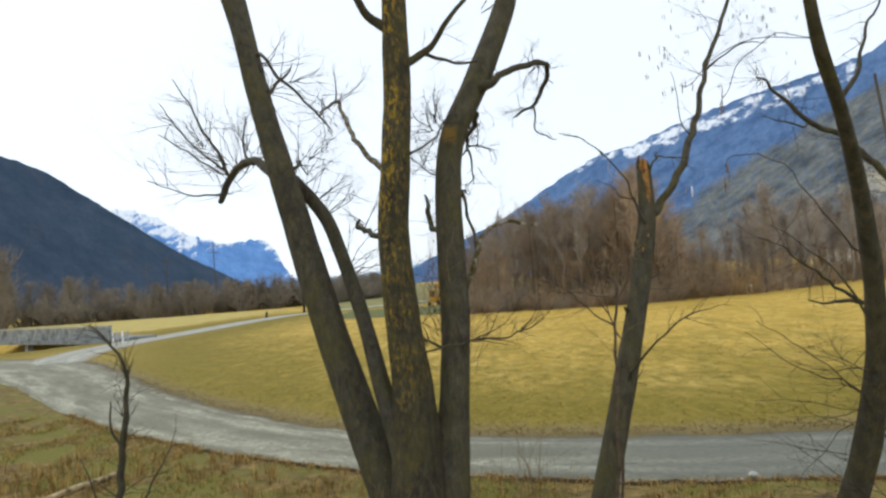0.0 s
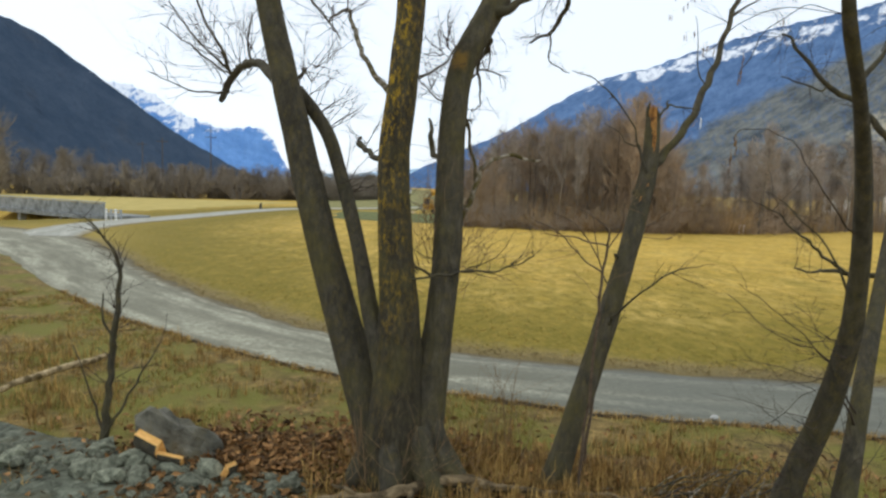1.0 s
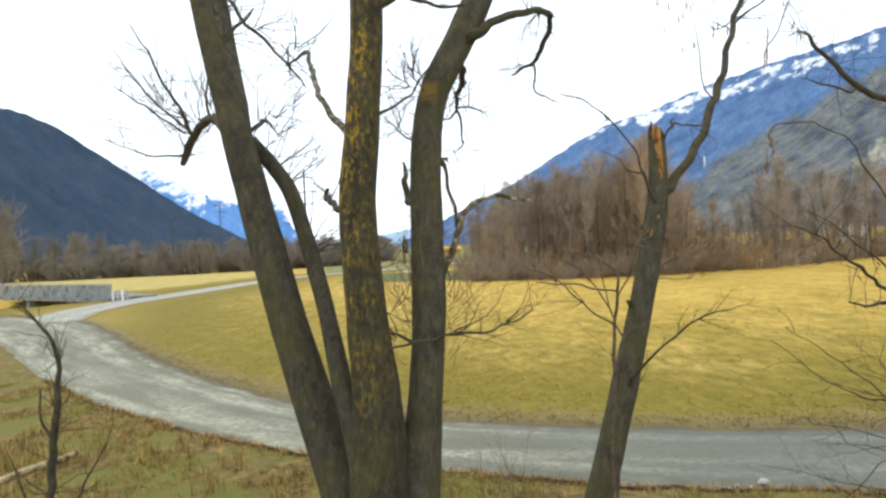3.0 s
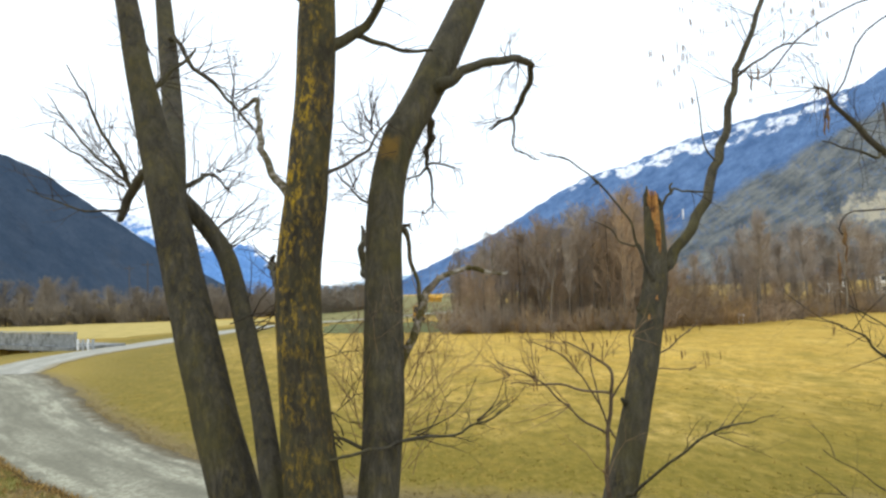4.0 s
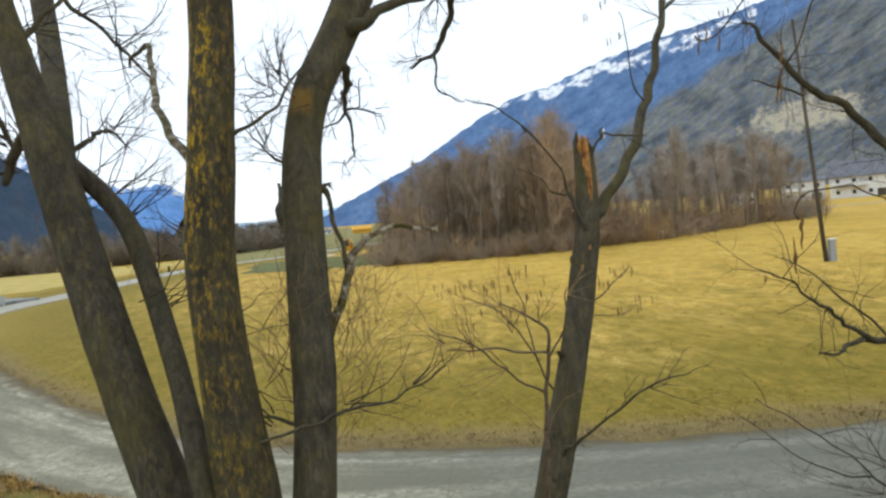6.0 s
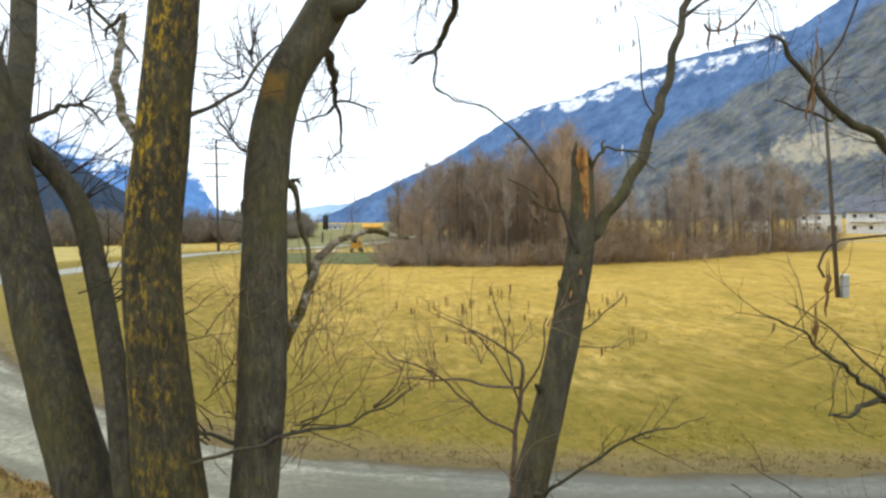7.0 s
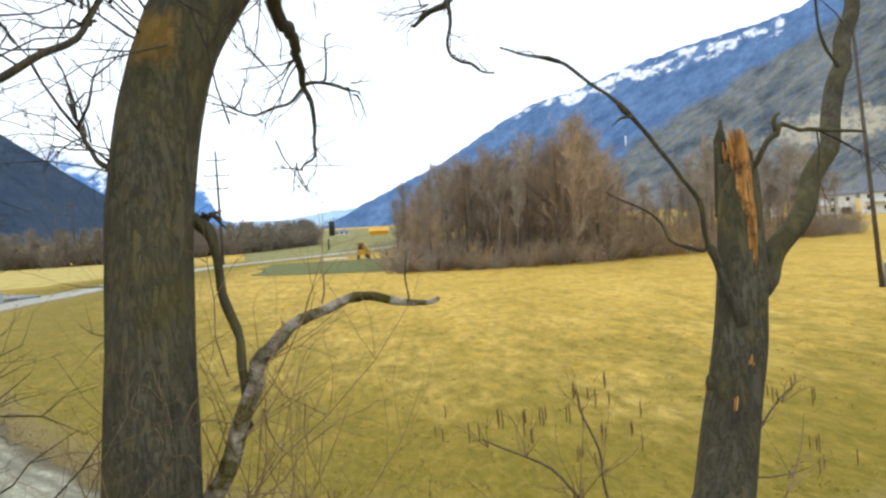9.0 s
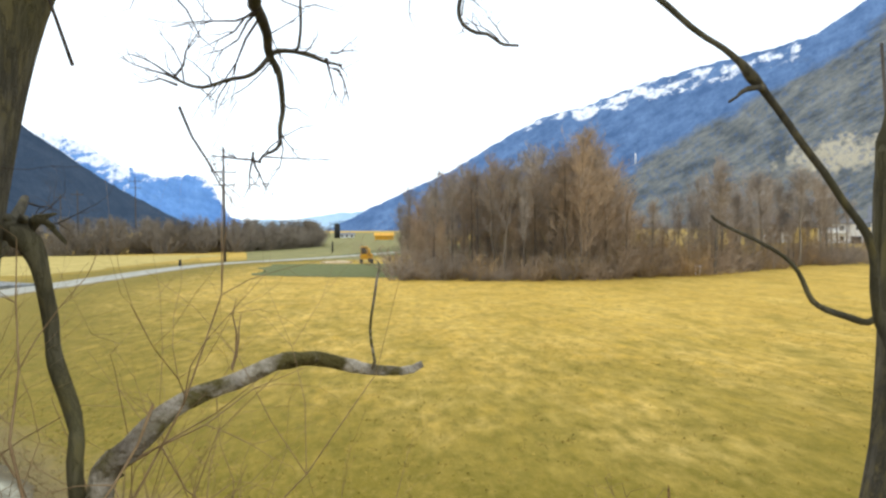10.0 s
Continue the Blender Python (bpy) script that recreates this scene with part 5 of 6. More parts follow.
side_shoots(fine, [(2.0, 8.05, 1.8, 0.02), (2.08, 7.60, 2.36, 0.014), (2.20, 7.25, 2.64, 0.011), (2.46, 7.06, 2.90, 0.008), (2.72, 7.0, 2.97, 0.004)], rng, 3, 0.4, 0.004)
side_shoots(fine, [(1.7, 8.0, 0.6, 0.1), (1.73, 8.01, 1.0, 0.1), (2.02, 8.07, 2.0, 0.1)], rng, 6, 0.6, 0.007)
for p, d, length, count in [((3.75, 9.1, 6.1), (0.8, 0, 0.5), 0.9, 4), ((3.69, 9.05, 5.95), (-0.9, 0, 0.3), 0.8, 4), ((4.2, 9.0, 6.33), (0.6, 0, 0.3), 0.6, 4), ((4.0, 9.28, 6.5), (0.7, 0.1, 0.8), 0.9, 4), ((4.16, 9.4, 6.8), (-0.8, 0.1, 0.5), 0.9, 3),
                            ((3.45, 8.82, 5.3), (-0.2, 0, 1), 0.5, 1), ((2.9, 8.3, 4.75), (0.6, 0, -0.2), 0.5, 3), ((1.80, 8.28, 5.06), (-0.7, 0, 0.5), 0.22, 2), ((2.46, 7.06, 2.88), (0.8, -0.1, 0.3), 0.4, 3), ((4.63, 9.75, 7.8), (0.4, 0.2, 0.8), 1.0, 4)]:
    for i in range(count):
        twigs(fine, p, Vector(d) + Vector((rng.gauss(0, 0.35), rng.gauss(0, 0.3), rng.gauss(0, 0.35))), length * rng.uniform(0.6, 1.1), 0.0042, 2, rng, 0.02, 0.4, 2, tips)
tagged(part("twigs", fine, TWIG, snag), kind="stuff")
fine = Build()
catkins(fine, [p for p in tips if p[2] > 5.2], rng, 75, 0.085)
tagged(part("catkins", fine, CATKIN, snag, "hanging brown catkins"), kind="stuff")

# ---- catkin shrub at its foot ----
shrub = thing("shrub", "thin leafless shrub hung with brown catkins", "shrub")
for k, rows in enumerate([
        [(1.72, 7.75, -0.02, 0.0217), (1.80, 7.6, 1.6, 0.0186), (1.83, 7.48, 2.7, 0.0161), (1.86, 7.4, 3.21, 0.0124), (1.77, 7.4, 3.38, 0.0087), (1.53, 7.4, 3.52, 0.0050)],
        [(1.85, 7.42, 3.13, 0.0099), (1.51, 7.35, 3.19, 0.0081), (1.28, 7.3, 3.22, 0.0062), (1.1, 7.3, 3.24, 0.0037)],
        [(1.83, 7.46, 2.82, 0.0099), (1.57, 7.4, 3.0, 0.0074), (1.32, 7.3, 3.24, 0.0062), (1.0, 7.3, 3.41, 0.0037)],
        [(1.85, 7.45, 2.95, 0.0087), (1.95, 7.35, 3.3, 0.0068), (2.0, 7.3, 3.6, 0.0043)],
        [(1.90, 8.25, -0.02, 0.022), (2.05, 8.4, 1.4, 0.018), (2.22, 8.5, 2.6, 0.013), (2.42, 8.55, 3.1, 0.009), (2.72, 8.6, 3.34, 0.007), (2.93, 8.7, 3.46, 0.005), (3.08, 8.8, 3.58, 0.003)],
        [(2.20, 8.5, 2.5, 0.010), (1.98, 8.5, 2.95, 0.008), (1.80, 8.52, 3.22, 0.006), (1.60, 8.55, 3.38, 0.005), (1.42, 8.55, 3.46, 0.003)],
        [(2.05, 8.5, 2.82, 0.008), (2.02, 8.65, 3.15, 0.006), (1.95, 8.7, 3.42, 0.005), (1.90, 8.7, 3.62, 0.003)],
        [(2.42, 8.55, 3.1, 0.007), (2.62, 8.6, 3.14, 0.005), (2.82, 8.6, 3.12, 0.004), (2.98, 8.6, 3.16, 0.002)]]):
    part("stem", limb(rows, 8, 5, 0.1, k), SHRUBBARK, shrub)
fine, tips = Build(), []
for p, d, length, count in [((1.53, 7.4, 3.5), (-0.6, 0, 0.5), 0.4, 6), ((1.3, 7.3, 3.22), (-0.6, 0, 0.6), 0.42, 7), ((1.3, 7.3, 3.25), (-0.5, 0, 0.9), 0.4, 6), ((1.8, 7.4, 3.35), (0.2, 0, 1), 0.35, 4), ((1.55, 7.4, 3.05), (-0.7, -0.1, 0.4), 0.55, 6), ((2.0, 7.3, 3.55), (0.5, 0, 0.4), 0.35, 4), ((1.1, 7.3, 3.3), (-0.8, 0, 0.3), 0.45, 5), ((1.83, 7.5, 2.5), (0.3, -0.2, 0.5), 0.6, 3), ((1.6, 7.4, 3.3), (-0.2, 0, 1.0), 0.35, 4)]:
    for i in range(count):
        twigs(fine, p, Vector(d) + Vector((rng.gauss(0, 0.4), rng.gauss(0, 0.3), rng.gauss(0, 0.3))), length * rng.uniform(0.6, 1.1), 0.004, 1, rng, 0.0, 0.4, 2, tips)
back = []
for p, d, length, count in [((1.45, 8.55, 3.42), (-0.4, 0, 0.5), 0.25, 4), ((1.62, 8.55, 3.36), (-0.2, 0, 0.9), 0.25, 5), ((1.85, 8.52, 3.15), (-0.5, 0, 0.5), 0.4, 6), ((1.93, 8.7, 3.5), (-0.1, 0, 0.8), 0.25, 6), ((2.0, 8.65, 3.2), (0.1, 0, 0.8), 0.35, 6), ((2.95, 8.7, 3.46), (0.3, 0, 0.7), 0.22, 5), ((2.75, 8.6, 3.35), (0.1, 0, 0.8), 0.2, 3), ((2.9, 8.6, 3.12), (0.5, 0, 0.3), 0.25, 4)]:
    for i in range(count):
        twigs(fine, p, Vector(d) + Vector((rng.gauss(0, 0.4), rng.gauss(0, 0.4), rng.gauss(0, 0.3))), length * rng.uniform(0.6, 1.1), 0.003, 1, rng, 0.0, 0.4, 2, back)
tagged(part("twigs", fine, SHOOT, shrub), kind="stuff")
fine = Build()
catkins(fine, [p for p in tips if 3.05 < p[2] < 3.85], rng, 10, 0.06)
catkins(fine, [p for p in back if 3.05 < p[2] < 3.75], rng, 36, 0.085)
tagged(part("catkins", fine, CATKIN, shrub, "hanging brown catkins"), kind="stuff")

# ---- the two-stemmed tree beside the snapped one ----
lean = thing("tree", "crooked two-stemmed bare tree with tangled shoots and catkins", "tree")
part("stem", limb([(3.72, 7.1, -0.05, 0.17), (3.80, 6.95, 0.7, 0.135), (3.88, 6.7, 1.4, 0.118), (3.86, 6.35, 2.2, 0.100), (3.70, 5.98, 3.0, 0.080), (3.40, 5.55, 3.8, 0.066), (3.03, 5.10, 4.4, 0.050), (2.62, 4.66, 5.0, 0.040), (2.35, 4.3, 6.0, 0.026)], 18, 10, 0.16, 9.1), BARK, lean)
part("stem", limb([(4.22, 6.80, -0.05, 0.13), (4.36, 6.88, 1.0, 0.105), (4.66, 7.2, 2.0, 0.088), (5.02, 7.6, 2.9, 0.076), (5.45, 8.0, 4.0, 0.066), (5.95, 8.4, 5.2, 0.054), (6.3, 8.8, 7.0, 0.03)], 14, 7, 0.14, 1.1), BARK, lean)
LEAN_BRANCHES = [
    [(5.04, 7.62, 2.85, 0.036), (4.60, 7.65, 2.88, 0.026), (4.20, 7.40, 2.92, 0.018), (3.95, 7.22, 2.93, 0.012), (3.72, 7.06, 2.98, 0.006)],
    [(4.62, 7.65, 2.88, 0.022), (4.20, 7.40, 3.08, 0.016), (3.87, 7.17, 3.28, 0.012), (3.50, 6.95, 3.50, 0.008), (3.25, 6.85, 3.62, 0.004)],
    [(5.50, 8.04, 4.10, 0.050), (5.20, 8.12, 4.55, 0.040), (4.94, 8.10, 4.78, 0.036), (4.48, 8.05, 5.01, 0.030), (4.25, 8.00, 5.22, 0.025), (4.04, 7.95, 5.39, 0.018), (3.94, 7.90, 5.50, 0.013), (3.80, 7.85, 5.54, 0.006)],
    [(4.48, 8.05, 5.01, 0.016), (4.30, 7.9, 4.94, 0.012), (4.05, 7.8, 4.98, 0.008), (3.75, 7.7, 5.04, 0.005)],
    [(4.40, 6.92, 1.35, 0.012), (3.95, 6.75, 2.08, 0.008), (3.55, 6.7, 2.28, 0.006), (3.30, 6.7, 2.42, 0.004), (2.88, 6.7, 2.74, 0.002)],
    [(4.40, 6.92, 1.5, 0.010), (3.90, 6.8, 2.16, 0.006), (3.35, 6.7, 2.62, 0.004), (3.00, 6.7, 2.84, 0.002)],
    [(3.78, 6.1, 2.75, 0.014), (3.6, 6.25, 3.2, 0.009), (3.35, 6.4, 3.55, 0.006), (3.1, 6.5, 3.75, 0.003)],
    [(2.98, 5.05, 4.5, 0.022), (3.15, 5.1, 4.75, 0.016), (3.3, 5.2, 5.05, 0.012), (3.55, 5.3, 5.4, 0.007)],
    [(2.70, 4.75, 4.90, 0.003), (2.45, 4.80, 4.98, 0.0022), (2.25, 4.85, 4.86, 0.0015), (2.08, 4.90, 4.62, 0.0014), (2.05, 4.90, 4.50, 0.001)],
    [(2.70, 4.75, 4.90, 0.003), (2.40, 4.85, 4.98, 0.0022), (2.10, 4.95, 4.92, 0.0014), (1.92, 5.0, 4.74, 0.0012), (1.82, 5.0, 4.72, 0.001)],
    [(3.60, 5.82, 3.3, 0.009), (3.0, 5.4, 3.75, 0.005), (2.5, 5.0, 4.08, 0.0026), (2.12, 4.8, 4.16, 0.0016), (1.99, 4.75, 4.06, 0.001)],
]
for k, rows in enumerate(LEAN_BRANCHES):
    part("branch", limb(rows, 9, 5, 0.14, k * 3.3), BARK if rows[0][3] > 0.012 else TWIG, lean)
fine, tips = Build(), []
for k, rows in enumerate(LEAN_BRANCHES[:8]):
    side_shoots(fine, rows, rng, 1 if k in (4, 5) else 3, 0.4, 0.0035, 1, 0.25, tips)
side_shoots(fine, LEAN_BRANCHES[1], rng, 3, 0.6, 0.004, 2, 0.3, tips)
side_shoots(fine, LEAN_BRANCHES[2], rng, 4, 0.7, 0.0045, 2, 0.1, tips)
for q, direction in (((3.88, 6.65, 1.3), (-1, 0, 0.35)), ((3.88, 6.6, 1.7), (-1, 0, 0.15)), ((3.86, 6.4, 2.1), (-1, 0.1, 0.5)), ((3.85, 6.85, 0.9), (-0.9, 0, 0.5)), ((3.8, 6.2, 2.5), (-0.9, 0.2, 0.2)), ((3.75, 7.0, 0.3), (-0.5, -0.1, 0.9)), ((4.2, 6.8, 0.4), (-0.5, 0.1, 1.0)), ((4.35, 6.88, 1.0), (-0.8, -0.1, 0.9)), ((5.6, 8.1, 4.3), (-0.9, 0, 0.3))):
    for i in range(5):
        twigs(fine, Vector(q) + Vector((0, 0, rng.uniform(-0.3, 0.3))), Vector(direction) + Vector((0, rng.gauss(0, 0.4), rng.gauss(0, 0.4))), rng.uniform(0.5, 1.1), 0.0052, 2, rng, 0.0, 0.6, 3)
tagged(part("twigs", fine, TWIG, lean), kind="stuff")
fine = Build()
for p, count in (((2.08, 4.90, 4.66), 1), ((1.84, 5.0, 4.72), 2), ((1.93, 5.0, 4.72), 1), ((2.05, 4.9, 4.52), 2), ((2.07, 4.9, 4.60), 1), ((1.99, 4.75, 4.06), 3), ((1.99, 4.75, 3.98), 2), ((3.2, 6.85, 3.6), 2), ((3.85, 7.86, 5.5), 3)):
    for i in range(count):
        x, y, z = p[0] + rng.gauss(0, 0.018), p[1] + rng.gauss(0, 0.02), p[2] + rng.uniform(-0.03, 0.02)
        l = rng.uniform(0.045, 0.085)
        fine.tube([(x, y, z + 0.03), (x, y, z), (x + 0.004, y, z - l * 0.3), (x - 0.003, y, z - l * 0.75), (x, y, z - l)], [0.001, 0.0016, 0.0036, 0.0034, 0.0012], 6)
tagged(part("catkins", fine, CATKIN, lean, "long hanging brown catkins"), kind="stuff")

# ---- sapling ----
sap = thing("sapling", "thin crooked leafless sapling among dry stalks", "sapling")
part("stem", limb([(-4.40, 8.8, -0.05, 0.062), (-4.34, 8.8, 0.5, 0.052), (-4.25, 8.8, 1.22, 0.044), (-4.18, 8.8, 1.9, 0.036), (-4.13, 8.8, 2.5, 0.026), (-4.29, 8.8, 2.9, 0.017), (-4.58, 8.8, 3.19, 0.008)], 10, 6, 0.2, 3.3), BARK, sap)
part("branch", limb([(-4.38, 8.8, 0.25, 0.022), (-4.05, 8.75, 0.75, 0.016), (-3.78, 8.7, 1.2, 0.012), (-3.55, 8.7, 1.6, 0.006)], 7, 5, 0.15, 4.3), BARK, sap)
part("branch", limb([(-4.38, 8.8, 0.35, 0.018), (-4.55, 8.8, 0.9, 0.013), (-4.75, 8.8, 1.5, 0.006)], 7, 5, 0.15, 6.3), BARK, sap)
part("branch", limb([(-4.2, 8.8, 1.6, 0.02), (-4.36, 8.8, 1.85, 0.016), (-4.34, 8.8, 2.2, 0.008)], 7, 5, 0.15, 8.3), BARK, sap)
fine = Build()
for p, d, length, count in [((-4.13, 8.8, 2.45), (0.2, 0, 1), 0.5, 4), ((-4.2, 8.8, 2.0), (-0.4, 0, 0.9), 0.4, 4), ((-4.28, 8.8, 1.0), (0.8, 0, 0.8), 1.1, 2), ((-4.2, 8.8, 1.7), (0.6, 0, 0.8), 0.4, 3), ((-4.3, 8.8, 1.0), (-0.7, 0, 0.9), 0.6, 3)]:
    for i in range(count):
        twigs(fine, p, Vector(d) + Vector((rng.gauss(0, 0.3), rng.gauss(0, 0.3), rng.gauss(0, 0.2))), length * rng.uniform(0.6, 1.1), 0.007, 1, rng, 0.0, 0.4, 2)
side_shoots(fine, [(-4.38, 8.8, 0.3, 0.04), (-4.25, 8.8, 1.22, 0.04), (-4.18, 8.8, 1.9, 0.03), (-4.13, 8.8, 2.5, 0.02), (-4.29, 8.8, 2.9, 0.015), (-4.58, 8.8, 3.19, 0.008)], rng, 7, 0.45, 0.006)
side_shoots(fine, [(-4.38, 8.8, 0.25, 0.022), (-4.05, 8.75, 0.75, 0.016), (-3.78, 8.7, 1.2, 0.012), (-3.55, 8.7, 1.6, 0.006)], rng, 3, 0.5, 0.006)
tagged(part("twigs", fine, TWIG, sap), kind="stuff")


# ---- foreground: stones, wood, litter ----
def rock_shape(seed, sides=(1.0, 0.8, 0.6), rough=0.35, levels=2):
    bm = bmesh.new()
    bmesh.ops.create_icosphere(bm, subdivisions=levels, radius=0.5)
    for v in bm.verts:
        k = 1 + rough * noise.noise(v.co * 2.2 + Vector((seed * 3.1, 0, 0))) + rough * 0.4 * noise.noise(v.co * 5 + Vector((0, seed, 0)))
        v.co = Vector((v.co.x * sides[0], v.co.y * sides[1], v.co.z * sides[2])) * k
        if v.co.z < -0.16 * sides[2] * 2:
            v.co.z = -0.16 * sides[2] * 2
    me = bpy.data.meshes.new("rock")
    bm.to_mesh(me)
    bm.free()
    return me


def firewood(at, turn, length, r, label):
    """A split log: a wedge with bark on its round side."""
    w = thing("firewood", label, "firewood", at=at)
    w.rotation_euler = (2.0, 0.15, turn)
    b = Build()
    prof = [(-r, 0), (r, 0), (r * 0.8, r * 0.55), (r * 0.3, r * 0.9), (-r * 0.4, r * 0.85), (-r * 0.85, r * 0.5)]
    for x in (-length / 2, length / 2):
        for k, (y, z) in enumerate(prof):
            b.v.append((x + 0.01 * math.sin(k * 2.3), y, z))
    n = len(prof)
    b.f = [tuple(reversed(range(n))), tuple(range(n, 2 * n))] + [(k, (k + 1) % n, n + (k + 1) % n, n + k) for k in range(n)]
    part("split_log", b, FRESHWOOD, w, smooth=False)
    bark = Build()
    for x in (-length / 2 + 0.01, length / 2 - 0.01):
        for y, z in prof[2:]:
            bark.v.append((x, y * 1.04, z * 1.04 + 0.004))
    bark.f = [(k, k + 1, 5 + k - 0, 4 + k) for k in range(3)]
    part("bark", bark, BARK, w)
    return w


bo = tagged(part("boulder", rock_shape(7, (1.0, 0.75, 0.85), 0.6, 3), BOULDER), "dark grey rounded boulder half buried in leaves", "boulder")
bo.matrix_basis = pose(-3.34, 8.72, 0.20, 0, 24, -22) @ Matrix.Diagonal((1.4, 0.95, 0.95, 1))
firewood((-3.46, 8.26, 0.42), -0.5, 0.42, 0.15, "freshly split orange log beside the boulder")
firewood((-3.16, 8.05, 0.33), -0.1, 0.32, 0.07, "small split log lying among stones")
firewood((-2.44, 7.92, 0.26), 1.3, 0.20, 0.09, "short yellow split log standing in leaves")

heap = thing("stone_heap", "heap of pale grey-green broken stones", "stones")
forms = [rock_shape(k, (1.0, random.Random(k).uniform(0.65, 0.95), random.Random(k + 9).uniform(0.5, 0.7)), 0.3, 1) for k in range(5)]
for me in forms:
    me.materials.append(STONE)
rng = random.Random(33)
for i in range(400):
    s = rng.random()
    x = -6.9 + 5.6 * s
    y = 9.45 - 1.75 * s - abs(rng.gauss(0, 0.75))
    k = abs(rng.gauss(0.10, 0.06)) + 0.04
    if rng.random() < 0.06:
        k = rng.uniform(0.3, 0.48)
    st = part("stone", rng.choice(forms), STONE, heap)
    st.matrix_basis = Matrix.Translation((x, y, verge_z(x, y) + k * 0.12 + 0.10 * math.exp(-((y - 8.0) / 0.6) ** 2) * rng.random())) @ Euler((rng.uniform(-0.5, 0.5), rng.uniform(-0.5, 0.5), rng.uniform(0, 6.28))).to_matrix().to_4x4() @ Matrix.Diagonal((k, k, k, 1))

for x, y, z, k in ((-3.62, 8.30, 0.24, 0.46), (-3.45, 8.22, 0.22, 0.42), (-3.16, 8.04, 0.2, 0.42), (-2.44, 7.92, 0.14, 0.4), (-3.9, 8.0, 0.2, 0.5), (-2.8, 7.7, 0.18, 0.45)):
    st = part("stone", forms[1], STONE, heap)
    st.matrix_basis = pose(x, y, z, 6, -5, 70 * x) @ Matrix.Diagonal((k, k, k * 0.9, 1))
ws = tagged(part("stone", rock_shape(15, (1.0, 0.7, 0.6), 0.2), WHITESTONE), "white stone lying at the track's edge", "stone")
ws.matrix_basis = pose(4.62, 10.75, 0.09, 0, 0, 20) @ Matrix.Diagonal((0.17, 0.17, 0.17, 1))
for k in range(3):
    s2 = tagged(part("stone", rock_shape(25 + k, (1.0, 0.7, 0.5), 0.2, 1), WHITESTONE), "small pale stone at the track's edge", "stone", "pale stones by the track")
    s2.matrix_basis = pose(4.05 + 0.17 * k, 10.62 + 0.07 * (k % 2), 0.075, 0, 0, 40 * k) @ Matrix.Diagonal((0.09, 0.09, 0.09, 1))

tagged(patch("gravel_patch", [(-8.5, 6.0), (-0.9, 6.0), (-1.5, 7.75), (-6.8, 9.6)], 0.14, RUBBLE, 110, 0.16), "grey crushed stone beside the bank", "gravel", kind="structure")
soil = Build()
for i in range(190):
    x = -12 + 22 * i / 189
    y = track_near(x) - 0.05 + 0.16 * noise.noise(Vector((x * 1.7, 3, 1)))
    w = (0.07 + 0.16 * abs(noise.noise(Vector((x * 1.1, 8, 2))))) * (1.0 if x > 1 else 0.45)
    for k, h in ((-w, 0.04), (0.0, 0.13), (w, 0.02)):
        soil.v.append((x, y + k, h + 0.03 * noise.noise(Vector((x * 4, k * 9, 5)))))
soil.f = [(3 * i + j, 3 * i + 3 + j, 3 * i + 4 + j, 3 * i + 1 + j) for i in range(189) for j in range(2)]
tagged(part("earth_lip", soil, SOIL), "dark crumbling earth lip along the track", "earth", kind="structure")
lg = thing("log", "fallen brown branch lying in dry grass", "log")
part("trunk", limb([(-1.5, 7.1, 0.22, 0.052), (-1.1, 7.17, 0.27, 0.063), (-0.75, 7.14, 0.32, 0.067), (-0.37, 7.15, 0.37, 0.063), (0.0, 7.42, 0.41, 0.063), (0.33, 7.5, 0.41, 0.063), (0.65, 7.5, 0.34, 0.052), (1.0, 7.52, 0.28, 0.044), (1.8, 7.56, 0.24, 0.033), (2.3, 7.56, 0.20, 0.022)], 16, 7, 0.24, 7.7), LOGBARK, lg)
part("side_branch", limb([(-0.2, 7.25, 0.40, 0.037), (-0.25, 7.1, 0.22, 0.033), (-0.32, 7.0, 0.05, 0.022)], 8, 4, 0.2, 3.7), LOGBARK, lg)
part("side_branch", limb([(0.5, 7.5, 0.38, 0.037), (0.58, 7.42, 0.2, 0.033), (0.62, 7.38, 0.05, 0.022)], 8, 4, 0.2, 5.7), LOGBARK, lg)
part("side_branch", limb([(-0.8, 7.14, 0.36, 0.030), (-0.95, 7.1, 0.46, 0.022), (-1.05, 7.08, 0.5, 0.009)], 8, 4, 0.2, 6.7), LOGBARK, lg)
pk = thing("stick", "peeled whitish stick lying on the bank", "stick")
part("shaft", limb([(-7.0, 10.6, 0.24, 0.05), (-6.78, 11.2, 0.30, 0.06), (-6.58, 12.2, 0.28, 0.065), (-6.44, 13.0, 0.24, 0.05)], 9, 4, 0.15, 1.7), PALEWOOD, pk)

brush = thing("brush_pile", "tangled pile of grey cut branches", "brush pile")
rng = random.Random(44)
for i in range(120):
    x, y = rng.uniform(2.3, 4.4), rng.uniform(6.4, 8.0)
    a = rng.gauss(0.35, 0.5)
    l = rng.uniform(0.5, 1.3)
    z = 0.12 + rng.uniform(0, 0.35) * (1 - abs(x - 3.4) / 1.2)
    c, s = math.cos(a) * l / 2, math.sin(a) * l / 2
    part("branch", limb([(x - c, y - s, max(0.08, z - 0.05), 0.011), (x - c * 0.2, y - s * 0.3, z + 0.04, 0.010), (x + c * 0.5, y + s * 0.4, z + rng.uniform(-0.03, 0.1), 0.008), (x + c, y + s, z + rng.uniform(-0.05, 0.15), 0.004)], 6, 3, 0.1, i), (DEADWOOD, TWIG, DEADWOOD, BARK)[i % 4], brush)

# leaf litter round the foot of the trees
tagged(patch("litter", [(-4.2, 7.4), (3.8, 6.6), (2.6, 8.9), (-3.8, 9.7)], 0.15, LITTER, 40, 0.06), "brown leaf litter under the tree", "leaf litter", kind="structure")


